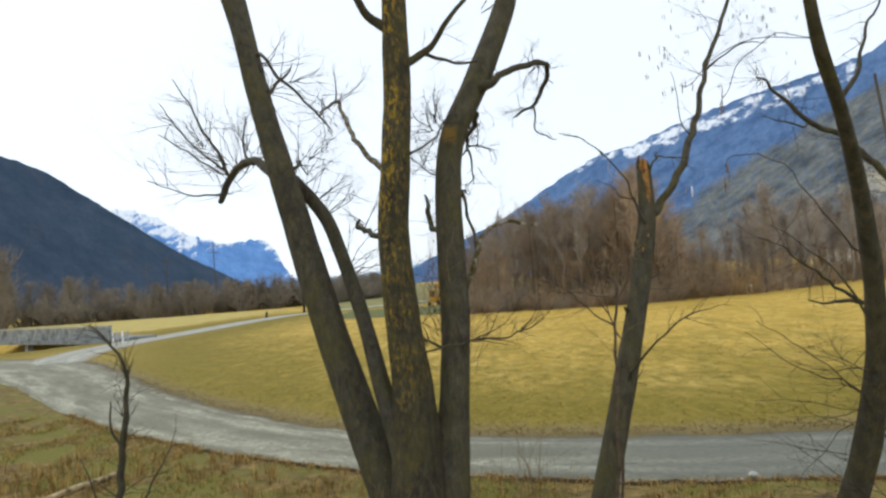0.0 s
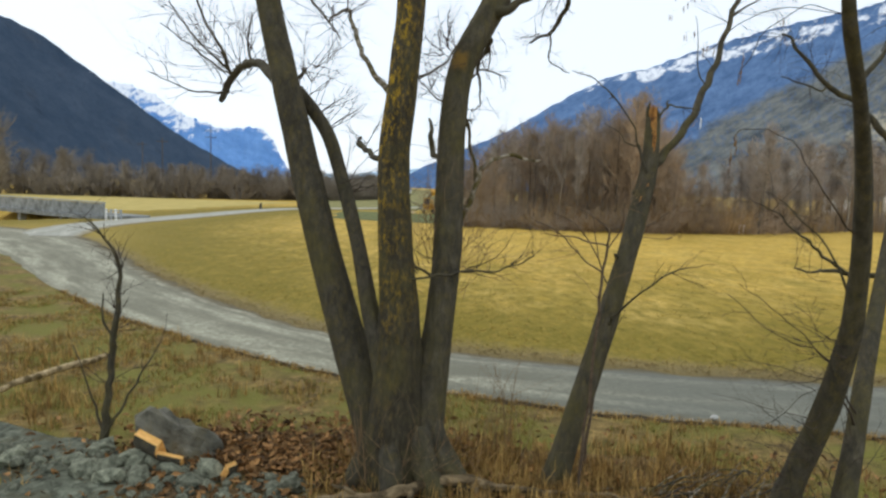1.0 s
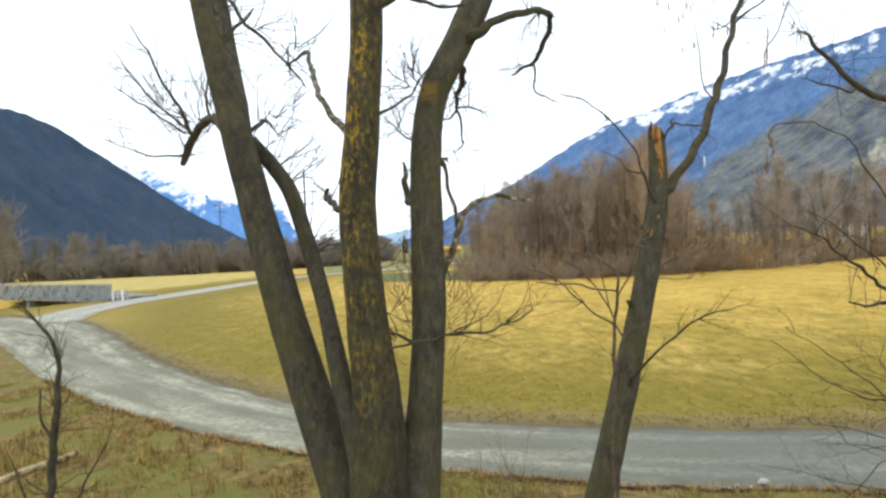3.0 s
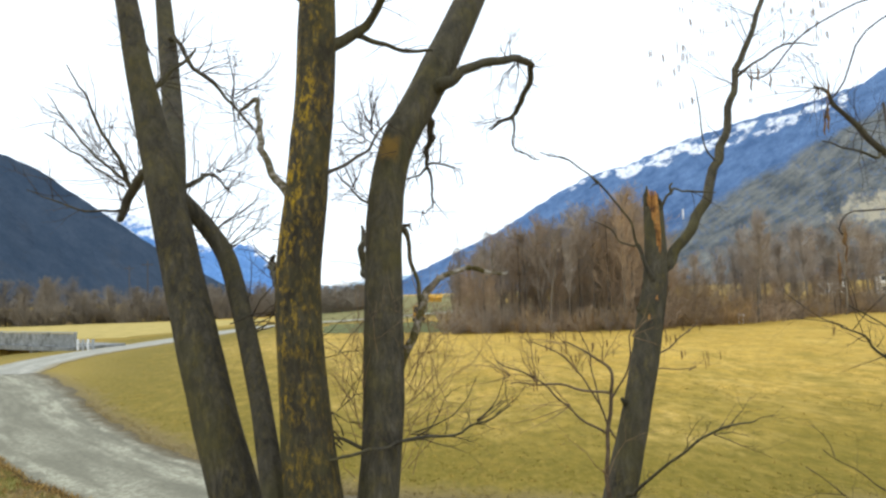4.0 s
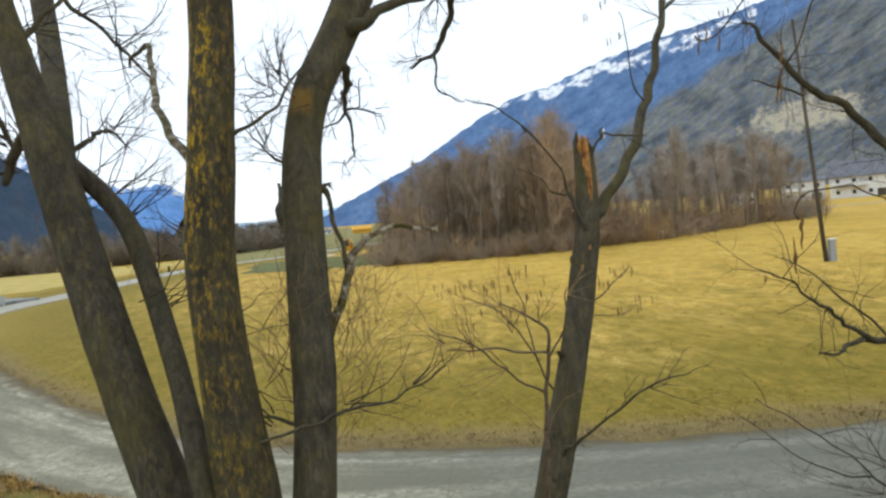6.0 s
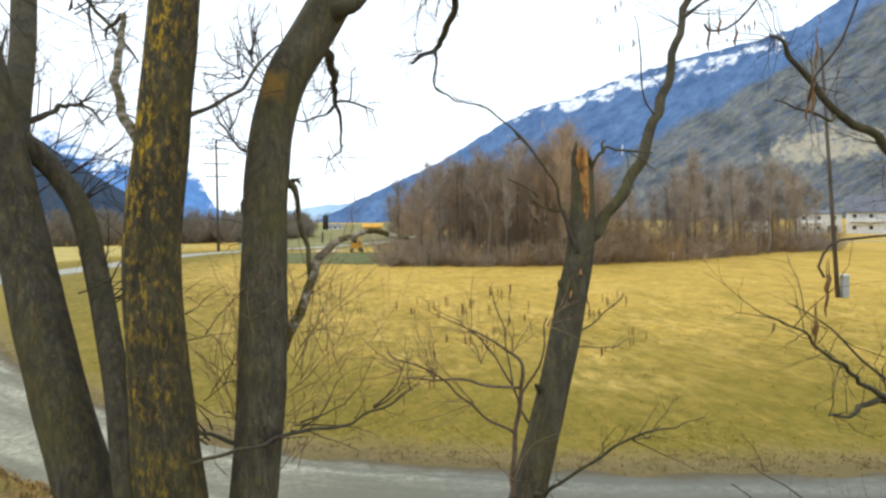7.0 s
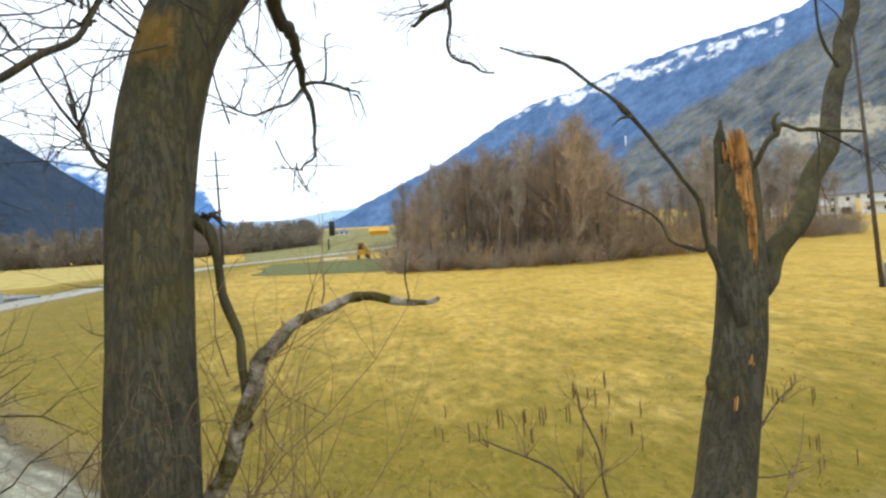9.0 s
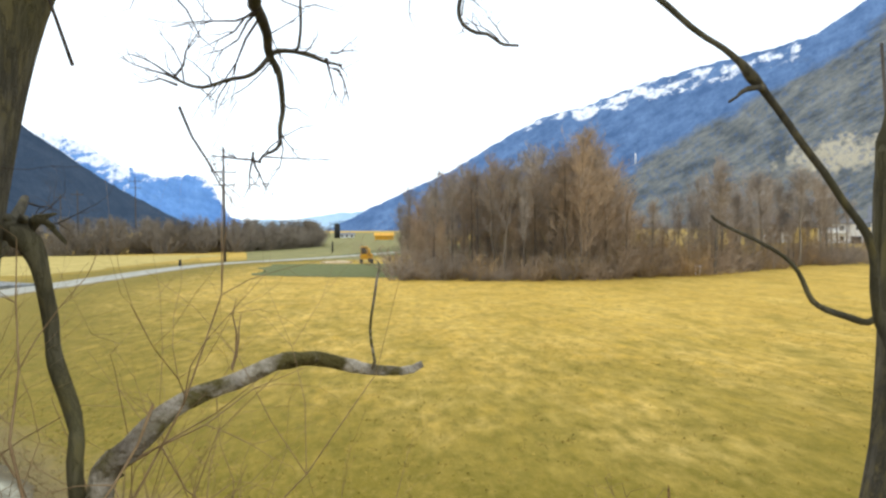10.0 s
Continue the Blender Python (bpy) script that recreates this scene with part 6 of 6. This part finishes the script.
def leaves(count, region, seed, size=0.075):
    rng = random.Random(seed)
    b = Build()
    for i in range(count):
        x, y = rng.gauss(region[0], region[2]), rng.gauss(region[1], region[3])
        if y > track_near(x) - 0.1:
            continue
        z = verge_z(x, y) + 0.06 + rng.random() * 0.05
        s = size * rng.uniform(0.6, 1.5)
        e = Euler((rng.gauss(0, 0.6), rng.gauss(0, 0.6), rng.uniform(0, 6.28))).to_matrix()
        n = len(b.v)
        for q in ((-0.9, 0, 0.1), (-0.2, -0.5, 0.28), (0.5, -0.35, 0.2), (1.0, 0, 0.0), (0.5, 0.4, 0.2), (-0.2, 0.5, 0.3), (0, 0, 0)):
            b.v.append(tuple(Vector((x, y, z)) + e @ (Vector(q) * s)))
        b.f += [(n + 6, n + k, n + (k + 1) % 6) for k in range(6)]
    return b


tagged(part("leaves", leaves(2600, (-1.9, 8.6, 1.3, 0.6), 3, 0.055), LEAF, smooth=False), "curled brown fallen leaves", "leaves", kind="stuff")
tagged(part("leaves", leaves(1300, (1.4, 8.0, 2.2, 0.7), 4, 0.045), LEAF, smooth=False), "scattered brown fallen leaves in grass", "leaves", kind="stuff")


def grass(count, place, seed, height, width, spread, rows_of=5, base=None):
    rng = random.Random(seed)
    b = Build()
    for i in range(count):
        x, y = place(rng)
        z = base(x, y) if base else 0.0
        h = height * rng.uniform(0.5, 1.3)
        for k in range(rows_of):
            a, s = rng.uniform(0, 6.283), abs(rng.gauss(0, spread))
            b.blade((x + rng.gauss(0, 0.04), y + rng.gauss(0, 0.04), z - 0.02), (math.cos(a) * s * h, math.sin(a) * s * h, -s * 0.2 * h), h * rng.uniform(0.6, 1.1), width * rng.uniform(0.6, 1.4))
    return b


def bank_spot(rng):
    while True:
        x, y = rng.uniform(-15, 9), rng.uniform(6.2, 21)
        if y < track_near(x) - 0.15 and not (-4.6 < x < -0.9 and y < 9.6) and noise.noise(Vector((x * 0.7, y * 0.7, 2))) > -0.12:
            return x, y


def foot_spot(rng):
    x, y = rng.choice(((0.4, 7.9), (1.4, 7.9), (2.4, 8.0), (-0.7, 7.8), (3.4, 8.4), (1.0, 8.6), (0.9, 7.2), (2.2, 7.2), (3.6, 7.6), (2.9, 8.9)))
    return rng.gauss(x, 0.5), rng.gauss(y, 0.35)


def edge_spot(rng):
    s = rng.uniform(0, 1)
    p = EDGE[int(s * (len(EDGE) - 1))]
    return p[0] + rng.gauss(0, 0.25), p[1] + rng.gauss(0.1, 0.32)


def field_spot(rng):
    while True:
        x, y = rng.uniform(-26, 34), 14 + 40 * rng.random() ** 1.6
        k = track_near(x)
        if y > k + 4.05 + max(0, -x - 4) * 0.35:
            return x, y


def green_spot(rng):
    while True:
        x, y = field_spot(rng)
        if y < 34 and noise.noise(Vector((x * 0.35, y * 0.2, 4))) + 0.45 * noise.noise(Vector((x * 1.4, y * 0.8, 9))) > 0.02:
            return x, y


def left_spot(rng):
    while True:
        x, y = rng.uniform(-11, -3.2), rng.uniform(9.4, 15)
        if y < track_near(x) - 0.3 and noise.noise(Vector((x * 0.8, y * 0.8, 7))) > 0.02:
            return x, y


EDGE = []
for i in range(300):
    x = -14 + 36 * i / 299
    EDGE.append((x, track_near(x) + 3.4 + 0.28 + max(0, -x - 4) * 0.30))
tagged(part("grass", grass(4600, bank_spot, 61, 0.17, 0.011, 0.5, 6, verge_z), STRAW), "dry straw-coloured grass on the bank", "grass", kind="stuff")
tagged(part("grass", grass(800, foot_spot, 62, 0.40, 0.012, 0.4, 8, verge_z), STRAW), "tall dry grass round the tree feet", "grass", kind="stuff")
tagged(part("grass", grass(330, left_spot, 66, 0.34, 0.013, 0.45, 9, verge_z), STRAW), "tufts of tall dry grass on the bank", "grass", kind="stuff")
NEAR_EDGE = [(-12 + 22 * i / 399, track_near(-12 + 22 * i / 399) - 0.02) for i in range(400)]


def near_spot(rng):
    p = rng.choice(NEAR_EDGE)
    return p[0] + rng.gauss(0, 0.06), p[1] - abs(rng.gauss(0, 0.14)) + 0.06


tagged(part("grass", grass(1500, near_spot, 67, 0.12, 0.012, 0.6, 6, verge_z), STRAW), "ragged dry grass hanging over the track's edge", "grass", kind="stuff")
GREEN = surface("green_grass", (0.15, 0.145, 0.026), (0.30, 0.27, 0.055), 2, 0.9, 0, vary=0)
tagged(part("grass", grass(4200, bank_spot, 63, 0.11, 0.012, 0.5, 6, verge_z), GREEN), "short olive green grass on the bank", "grass", kind="stuff")
EDGESTRAW = surface("edge_straw", (0.20, 0.145, 0.055), (0.48, 0.36, 0.16), 1.5, 0.9, 0, vary=0, island=(0.5, 1.25))
FIELDGREEN = surface("field_green", (0.12, 0.10, 0.012), (0.25, 0.195, 0.025), 1.2, 0.9, 0, vary=0, island=(0.6, 1.25))
tagged(part("grass", grass(6500, green_spot, 68, 0.07, 0.014, 0.8, 5), FIELDGREEN), "olive tufts in the nearer part of the meadow", "grass", kind="stuff")
tagged(part("grass", grass(3200, edge_spot, 64, 0.085, 0.013, 0.7, 6), EDGESTRAW), "fringe of short grass along the track", "grass", kind="stuff")
tagged(part("grass", grass(9500, field_spot, 65, 0.07, 0.016, 0.9, 5), FIELDSTRAW), "short dry meadow grass", "grass", kind="stuff")

# thin dry shoots that grow out of the big tree's foot
fine, rng = Build(), random.Random(70)
for i in range(70):
    x, y = rng.gauss(-0.2, 0.35), rng.gauss(7.75, 0.15)
    twigs(fine, (x, y, 0.1), (rng.gauss(0, 0.35), rng.gauss(-0.2, 0.2), 1), rng.uniform(0.5, 1.3), 0.006, 1, rng, 0.03, 0.35, 1)
for i in range(16):
    x, y = rng.uniform(0.6, 1.3), rng.uniform(8.2, 9.4)
    twigs(fine, (x, y, 0.1), (rng.gauss(0, 0.2), 0, 1), rng.uniform(0.8, 1.6), 0.007, 1, rng, 0.0, 0.2, 1)
for i in range(26):
    a = rng.uniform(-2.9, -0.4)
    x, y = -0.42 + 0.46 * math.cos(a), 7.82 + 0.46 * math.sin(a)
    twigs(fine, (x, y, 0.05), (rng.gauss(0, 0.1), rng.gauss(0.12, 0.04), 1), rng.uniform(0.6, 1.2), 0.009, 1, rng, 0.0, 0.15, 1)
tagged(part("shoots", fine, SHOOT), "thin dry shoots round the tree's foot", "shoots", kind="stuff")


# ---- bridge, poles, post, far things ----
def parapet():
    """The bridge's railing of concrete posts and panels over the ditch."""
    t = thing("bridge", "grey concrete bridge with a panelled parapet", "bridge")
    a, c = Vector((-31.2, 61.5, 0)), Vector((-51, 75.3, 0))
    d = (c - a).normalized()
    turn = math.atan2(d.y, d.x)
    n = 5
    step = (c - a).length / n
    mid = (a + c) / 2
    part("deck", Build().box((mid.x + 0.57 * 2.0, mid.y + 0.82 * 2.0, 0.08), ((c - a).length, 5.2, 0.36), turn), CONCRETE, t, smooth=False)
    for i in range(n + 1):
        p = a + d * step * i
        part("post", Build().box((p.x, p.y, 0.88), (0.12, 0.16, 1.24), turn), CONCRETE, t, smooth=False)
    for i in range(n):
        p = a + d * step * (i + 0.5)
        part("panel", Build().box((p.x, p.y, 0.86), (step - 0.14, 0.14, 1.16), turn), CONCRETE, t, smooth=False)
    part("rail", Build().box((mid.x, mid.y, 1.55), ((c - a).length + 0.2, 0.24, 0.10), turn), METAL, t, smooth=False)
    for k in (-4.5, 4.5):
        q = mid + d * k
        part("pier", Build().box((q.x, q.y, -1.1), (0.6, 0.6, 2.0), turn), CONCRETE, t, smooth=False)


parapet()
fence = thing("railing", "short pale railing beside the bridge end", "railing")
for i in range(4):
    part("post", Build().box((-30.9 + 0.55 * i, 61.3 - 0.2 * i, 0.45), (0.14, 0.14, 1.05)), PLASTER if i in (0, 2) else METAL, fence, smooth=False)
part("rail", Build().box((-30.1, 61.0, 0.85), (1.8, 0.06, 0.08), -0.35), METAL, fence, smooth=False)
part("rail", Build().box((-30.1, 61.0, 0.5), (1.8, 0.08, 0.12), -0.35), METAL, fence, smooth=False)


def power_pole(x, y, height, arms=(), r=0.16, lean=0.0, label="tall wooden power pole with crossarms"):
    t = thing("power_pole", label, "power pole", "power poles")
    part("pole", Build().tube([(x, y, -0.1), (x + lean * 0.5, y, height * 0.5), (x + lean, y, height)], [r, r * 0.8, r * 0.6], 9), POLEWOOD, t)
    for z, half in arms:
        arm = part("crossarm", Build().box((x + lean * z / height, y - 0.1, z), (half * 2, 0.12, 0.14), 0.1), POLEWOOD, t, smooth=False)
        for s in (-1, 1):
            b = Build().tube([(x + lean * z / height + s * (half - 0.12), y - 0.1 + s * 0.1 * half, z + 0.05), (x + lean * z / height + s * (half - 0.12), y - 0.1 + s * 0.1 * half, z + 0.3)], [0.06, 0.05], 6)
            part("insulator", b, GLASS, arm)
    return t


power_pole(-23.8, 110.9, 17.6, ((16.2, 1.5), (13.8, 1.9), (11.8, 1.6)), 0.22)
power_pole(25.6, 36.0, 13.2, (), 0.12, -1.15, "dark slim wooden pole standing in the meadow")
power_pole(-63, 150, 13.5, ((12.6, 1.2),), 0.16)
power_pole(-66, 190, 19.5, ((18.4, 1.6), (16.6, 1.6)), 0.18)
power_pole(-90, 200, 15.5, ((14.6, 1.4),), 0.17)

ubox = thing("utility_box", "pale grey utility box at the foot of the dark pole", "utility box", at=(25.9, 35.9, 0))
part("housing", Build().box((0, 0, 0.58), (0.34, 0.26, 1.2)), METAL, ubox, smooth=False)
part("lid", Build().box((0, 0, 1.21), (0.40, 0.32, 0.06)), PLASTER, ubox, smooth=False)
mk = thing("marker_post", "white double marker post at the meadow's edge", "marker post")
for k in (-0.22, 0.22):
    part("post", Build().tube([(31.4 + k, 68.4, -0.1), (31.4 + k, 68.4, 1.0)], [0.09, 0.08], 8), PLASTER, mk)
part("rail", Build().box((31.4, 68.4, 0.9), (0.6, 0.08, 0.12)), PLASTER, mk, smooth=False)


def excavator(x, y):
    t = thing("excavator", "small yellow excavator parked in the field", "excavator", at=(x, y, 0))
    for s in (-0.75, 0.75):
        b = Build()
        prof = [(-1.1, 0.15), (-0.95, 0.0), (0.95, 0.0), (1.1, 0.15), (1.1, 0.4), (0.95, 0.55), (-0.95, 0.55), (-1.1, 0.4)]
        for w in (-0.2, 0.2):
            b.v += [(s + w, q[0], q[1]) for q in prof]
        b.f = [tuple(reversed(range(8))), tuple(range(8, 16))] + [(k, (k + 1) % 8, 8 + (k + 1) % 8, 8 + k) for k in range(8)]
        part("track", b, RUBBER, t, smooth=False)
    part("body", Build().box((0, 0.2, 0.95), (1.7, 1.9, 0.75)), YELLOW, t, smooth=False)
    cab = part("cab", Build().box((-0.35, -0.1, 1.75), (0.9, 1.0, 1.0)), GLASS, t, smooth=False)
    part("roof", Build().box((-0.35, -0.1, 2.3), (1.0, 1.15, 0.12)), YELLOW, cab, smooth=False)
    for q in ((-0.78, -0.58), (0.08, -0.58), (-0.78, 0.38), (0.08, 0.38)):
        part("pillar", Build().box((q[0], q[1], 1.78), (0.08, 0.08, 1.0)), YELLOW, cab, smooth=False)
    part("boom", Build().tube([(0.35, -0.8, 1.2), (0.4, -1.6, 2.1), (0.5, -2.4, 2.0)], [0.16, 0.14, 0.1], 6), YELLOW, t)
    part("arm", Build().tube([(0.5, -2.4, 2.0), (0.55, -2.7, 1.1)], [0.11, 0.09], 6), YELLOW, t)
    part("bucket", Build().box((0.55, -2.75, 0.5), (0.5, 0.45, 0.5)), RUBBER, t, smooth=False)


excavator(-1.7, 101)
for k, (x, y, s) in enumerate(((-5.6, 101.5, 1.6), (-7.0, 103, 1.1))):
    hp = tagged(part("sand_heap", rock_shape(50 + k, (1.6, 1.0, 0.35), 0.25), SAND), "low heap of pale sand in the field", "sand heap")
    hp.matrix_basis = Matrix.Translation((x, y, 0.05)) @ Matrix.Diagonal((s * 1.5, s * 1.5, s * 1.3, 1))
for x, y in ((-26.5, 97.5), (-10.5, 150), (1.6, 103)):
    st = thing("field_post", "short dark wooden post in the field", "post")
    part("post", Build().tube([(x, y, -0.1), (x + 0.05, y, 0.9 if y < 140 else 2.4)], [0.2, 0.16], 7), RUBBER, st)


def house(x, y, width, depth, wall_h, ridge, turn, label, rows=2, columns=4, balcony=False):
    """A house: walls with recessed windows, gable roof with eaves, chimney."""
    t = thing("house", label, "house", "houses by the wood")
    t.matrix_basis = pose(x, y, ground_z(x, y) - 0.1, 0, 0, math.degrees(turn))
    w, d = width / 2, depth / 2
    b = Build().box((0, 0, wall_h / 2), (width, depth, wall_h))
    n = len(b.v)
    b.v += [(-w, -d, wall_h), (-w, d, wall_h), (-w, 0, ridge), (w, -d, wall_h), (w, d, wall_h), (w, 0, ridge)]
    b.f += [(n, n + 2, n + 1), (n + 3, n + 4, n + 5)]
    part("wall", b, PLASTER, t, smooth=False)
    r = Build()
    e = 0.8
    rise = (ridge - wall_h) / d
    for s in (-1, 1):
        n = len(r.v)
        for z in (0.06, 0.28):
            r.v += [(-w - e, s * (d + e), wall_h - rise * e + z), (w + e, s * (d + e), wall_h - rise * e + z), (w + e, 0, ridge + z), (-w - e, 0, ridge + z)]
        r.f += [(n, n + 1, n + 2, n + 3), (n + 4, n + 5, n + 6, n + 7), (n, n + 1, n + 5, n + 4), (n + 1, n + 2, n + 6, n + 5), (n + 3, n, n + 4, n + 7)]
    roof = part("roof", r, ROOF, t, smooth=False)
    part("chimney", Build().box((w * 0.4, d * 0.2, ridge + 0.4), (0.7, 0.7, 1.4)), CONCRETE, roof, smooth=False)
    for i in range(rows):
        for j in range(columns):
            px = -w + width * (j + 0.5) / columns
            if balcony and i == 0 and abs(px - width * 0.3) < 2.0:
                continue
            pz = wall_h * (i + 0.55) / rows
            win = part("window", Build().box((px, -d - 0.01, pz), (1.15, 0.10, 1.3)), PLASTER, t, smooth=False)
            part("pane", Build().box((px, -d - 0.055, pz), (0.95, 0.05, 1.1)), GLASS, win, smooth=False)
    if balcony:
        slab = part("balcony", Build().box((-width * 0.18, -d - 0.75, wall_h * 0.5), (width * 0.5, 1.5, 0.22)), CONCRETE, t, smooth=False)
        part("railing", Build().box((-width * 0.18, -d - 1.46, wall_h * 0.5 + 0.55), (width * 0.5, 0.06, 0.9)), PLASTER, slab, smooth=False)
        part("door", Build().box((width * 0.3, -d - 0.02, 1.15), (2.6, 0.12, 2.2)), POLEWOOD, t, smooth=False)


def at_bearing(a, d):
    return d * math.sin(radians(a)), d * math.cos(radians(a))


hx, hy = at_bearing(39.2, 230)
house(hx, hy, 16, 11, 6.6, 10.8, -radians(39), "white two-storey house with a grey gable roof and balcony", 2, 4, balcony=True)
hx, hy = at_bearing(35.4, 236)
house(hx, hy, 12, 8, 6.0, 6.9, -radians(34), "low white house with a flat roof and wide windows", 2, 3, balcony=True)
hx, hy = at_bearing(31.2, 250)
house(hx, hy, 9, 8, 6.0, 8.6, -radians(30), "pale house seen through the bare trees", 2, 3)
hx, hy = at_bearing(-3.2, 420)
house(hx, hy, 9, 6, 2.2, 3.0, 0.05, "low white farm shed in the valley", 1, 3)
sx, sy = at_bearing(-4.0, 400)
silo = thing("silo", "dark round farm silo in the valley", "silo", at=(sx, sy, ground_z(sx, sy)))
part("shell", Build().tube([(0, 0, -0.2), (0, 0, 8.2)], [1.7, 1.7], 18), RUBBER, silo)
part("cap", Build().tube([(0, 0, 8.2), (0, 0, 9.0)], [1.75, 0.2], 18), RUBBER, silo)
yx, yy = at_bearing(0.0, 330)
barn = thing("barn", "low yellow barn at the far field's edge", "barn", at=(yx, yy, ground_z(yx, yy)))
part("wall", Build().box((0, 0, 1.0), (9, 6, 2.2)), YELLOW, barn, smooth=False)
rb = Build()
rb.v = [(-5, -3.6, 2.0), (5, -3.6, 2.0), (5, 0, 3.4), (-5, 0, 3.4), (5, 3.6, 2.0), (-5, 3.6, 2.0), (-5, -3.6, 2.2), (5, -3.6, 2.2), (5, 0, 3.6), (-5, 0, 3.6), (5, 3.6, 2.2), (-5, 3.6, 2.2)]
rb.f = [(3, 2, 1, 0), (5, 4, 2, 3), (6, 7, 8, 9), (9, 8, 10, 11), (0, 1, 7, 6), (4, 5, 11, 10), (1, 2, 8, 7), (2, 4, 10, 8), (3, 0, 6, 9), (5, 3, 9, 11)]
part("roof", rb, YELLOW, barn, smooth=False)
tagged(part("road", ribbon([(60, 120), (85, 118), (110, 121), (150, 135)], 3.0, 0.05, 6, 5, 0.2), LANEGRAVEL), "pale lane in front of the houses", "road", kind="structure")

# the white streak on the mountainside, likely a waterfall, built as a mast
tree_of = east.data
best = None
for v in tree_of.vertices:
    a = math.degrees(math.atan2(v.co.x, v.co.y))
    if abs(a - 21.5) < 0.4:
        e = math.degrees(math.atan2(v.co.z - 4.0, math.hypot(v.co.x, v.co.y)))
        if best is None or abs(e - 5.5) < best[0]:
            best = (abs(e - 5.5), v.co.copy())
mx, my, mz = best[1]
mast = thing("mast", "slim white shaft for a pale streak on the mountainside", "mast", at=(mx, my, mz))
part("shaft", Build().tube([(0, 0, -6), (0, 0, 14), (0, 0, 30)], [2.6, 2.4, 1.8], 10), PLASTER, mast)
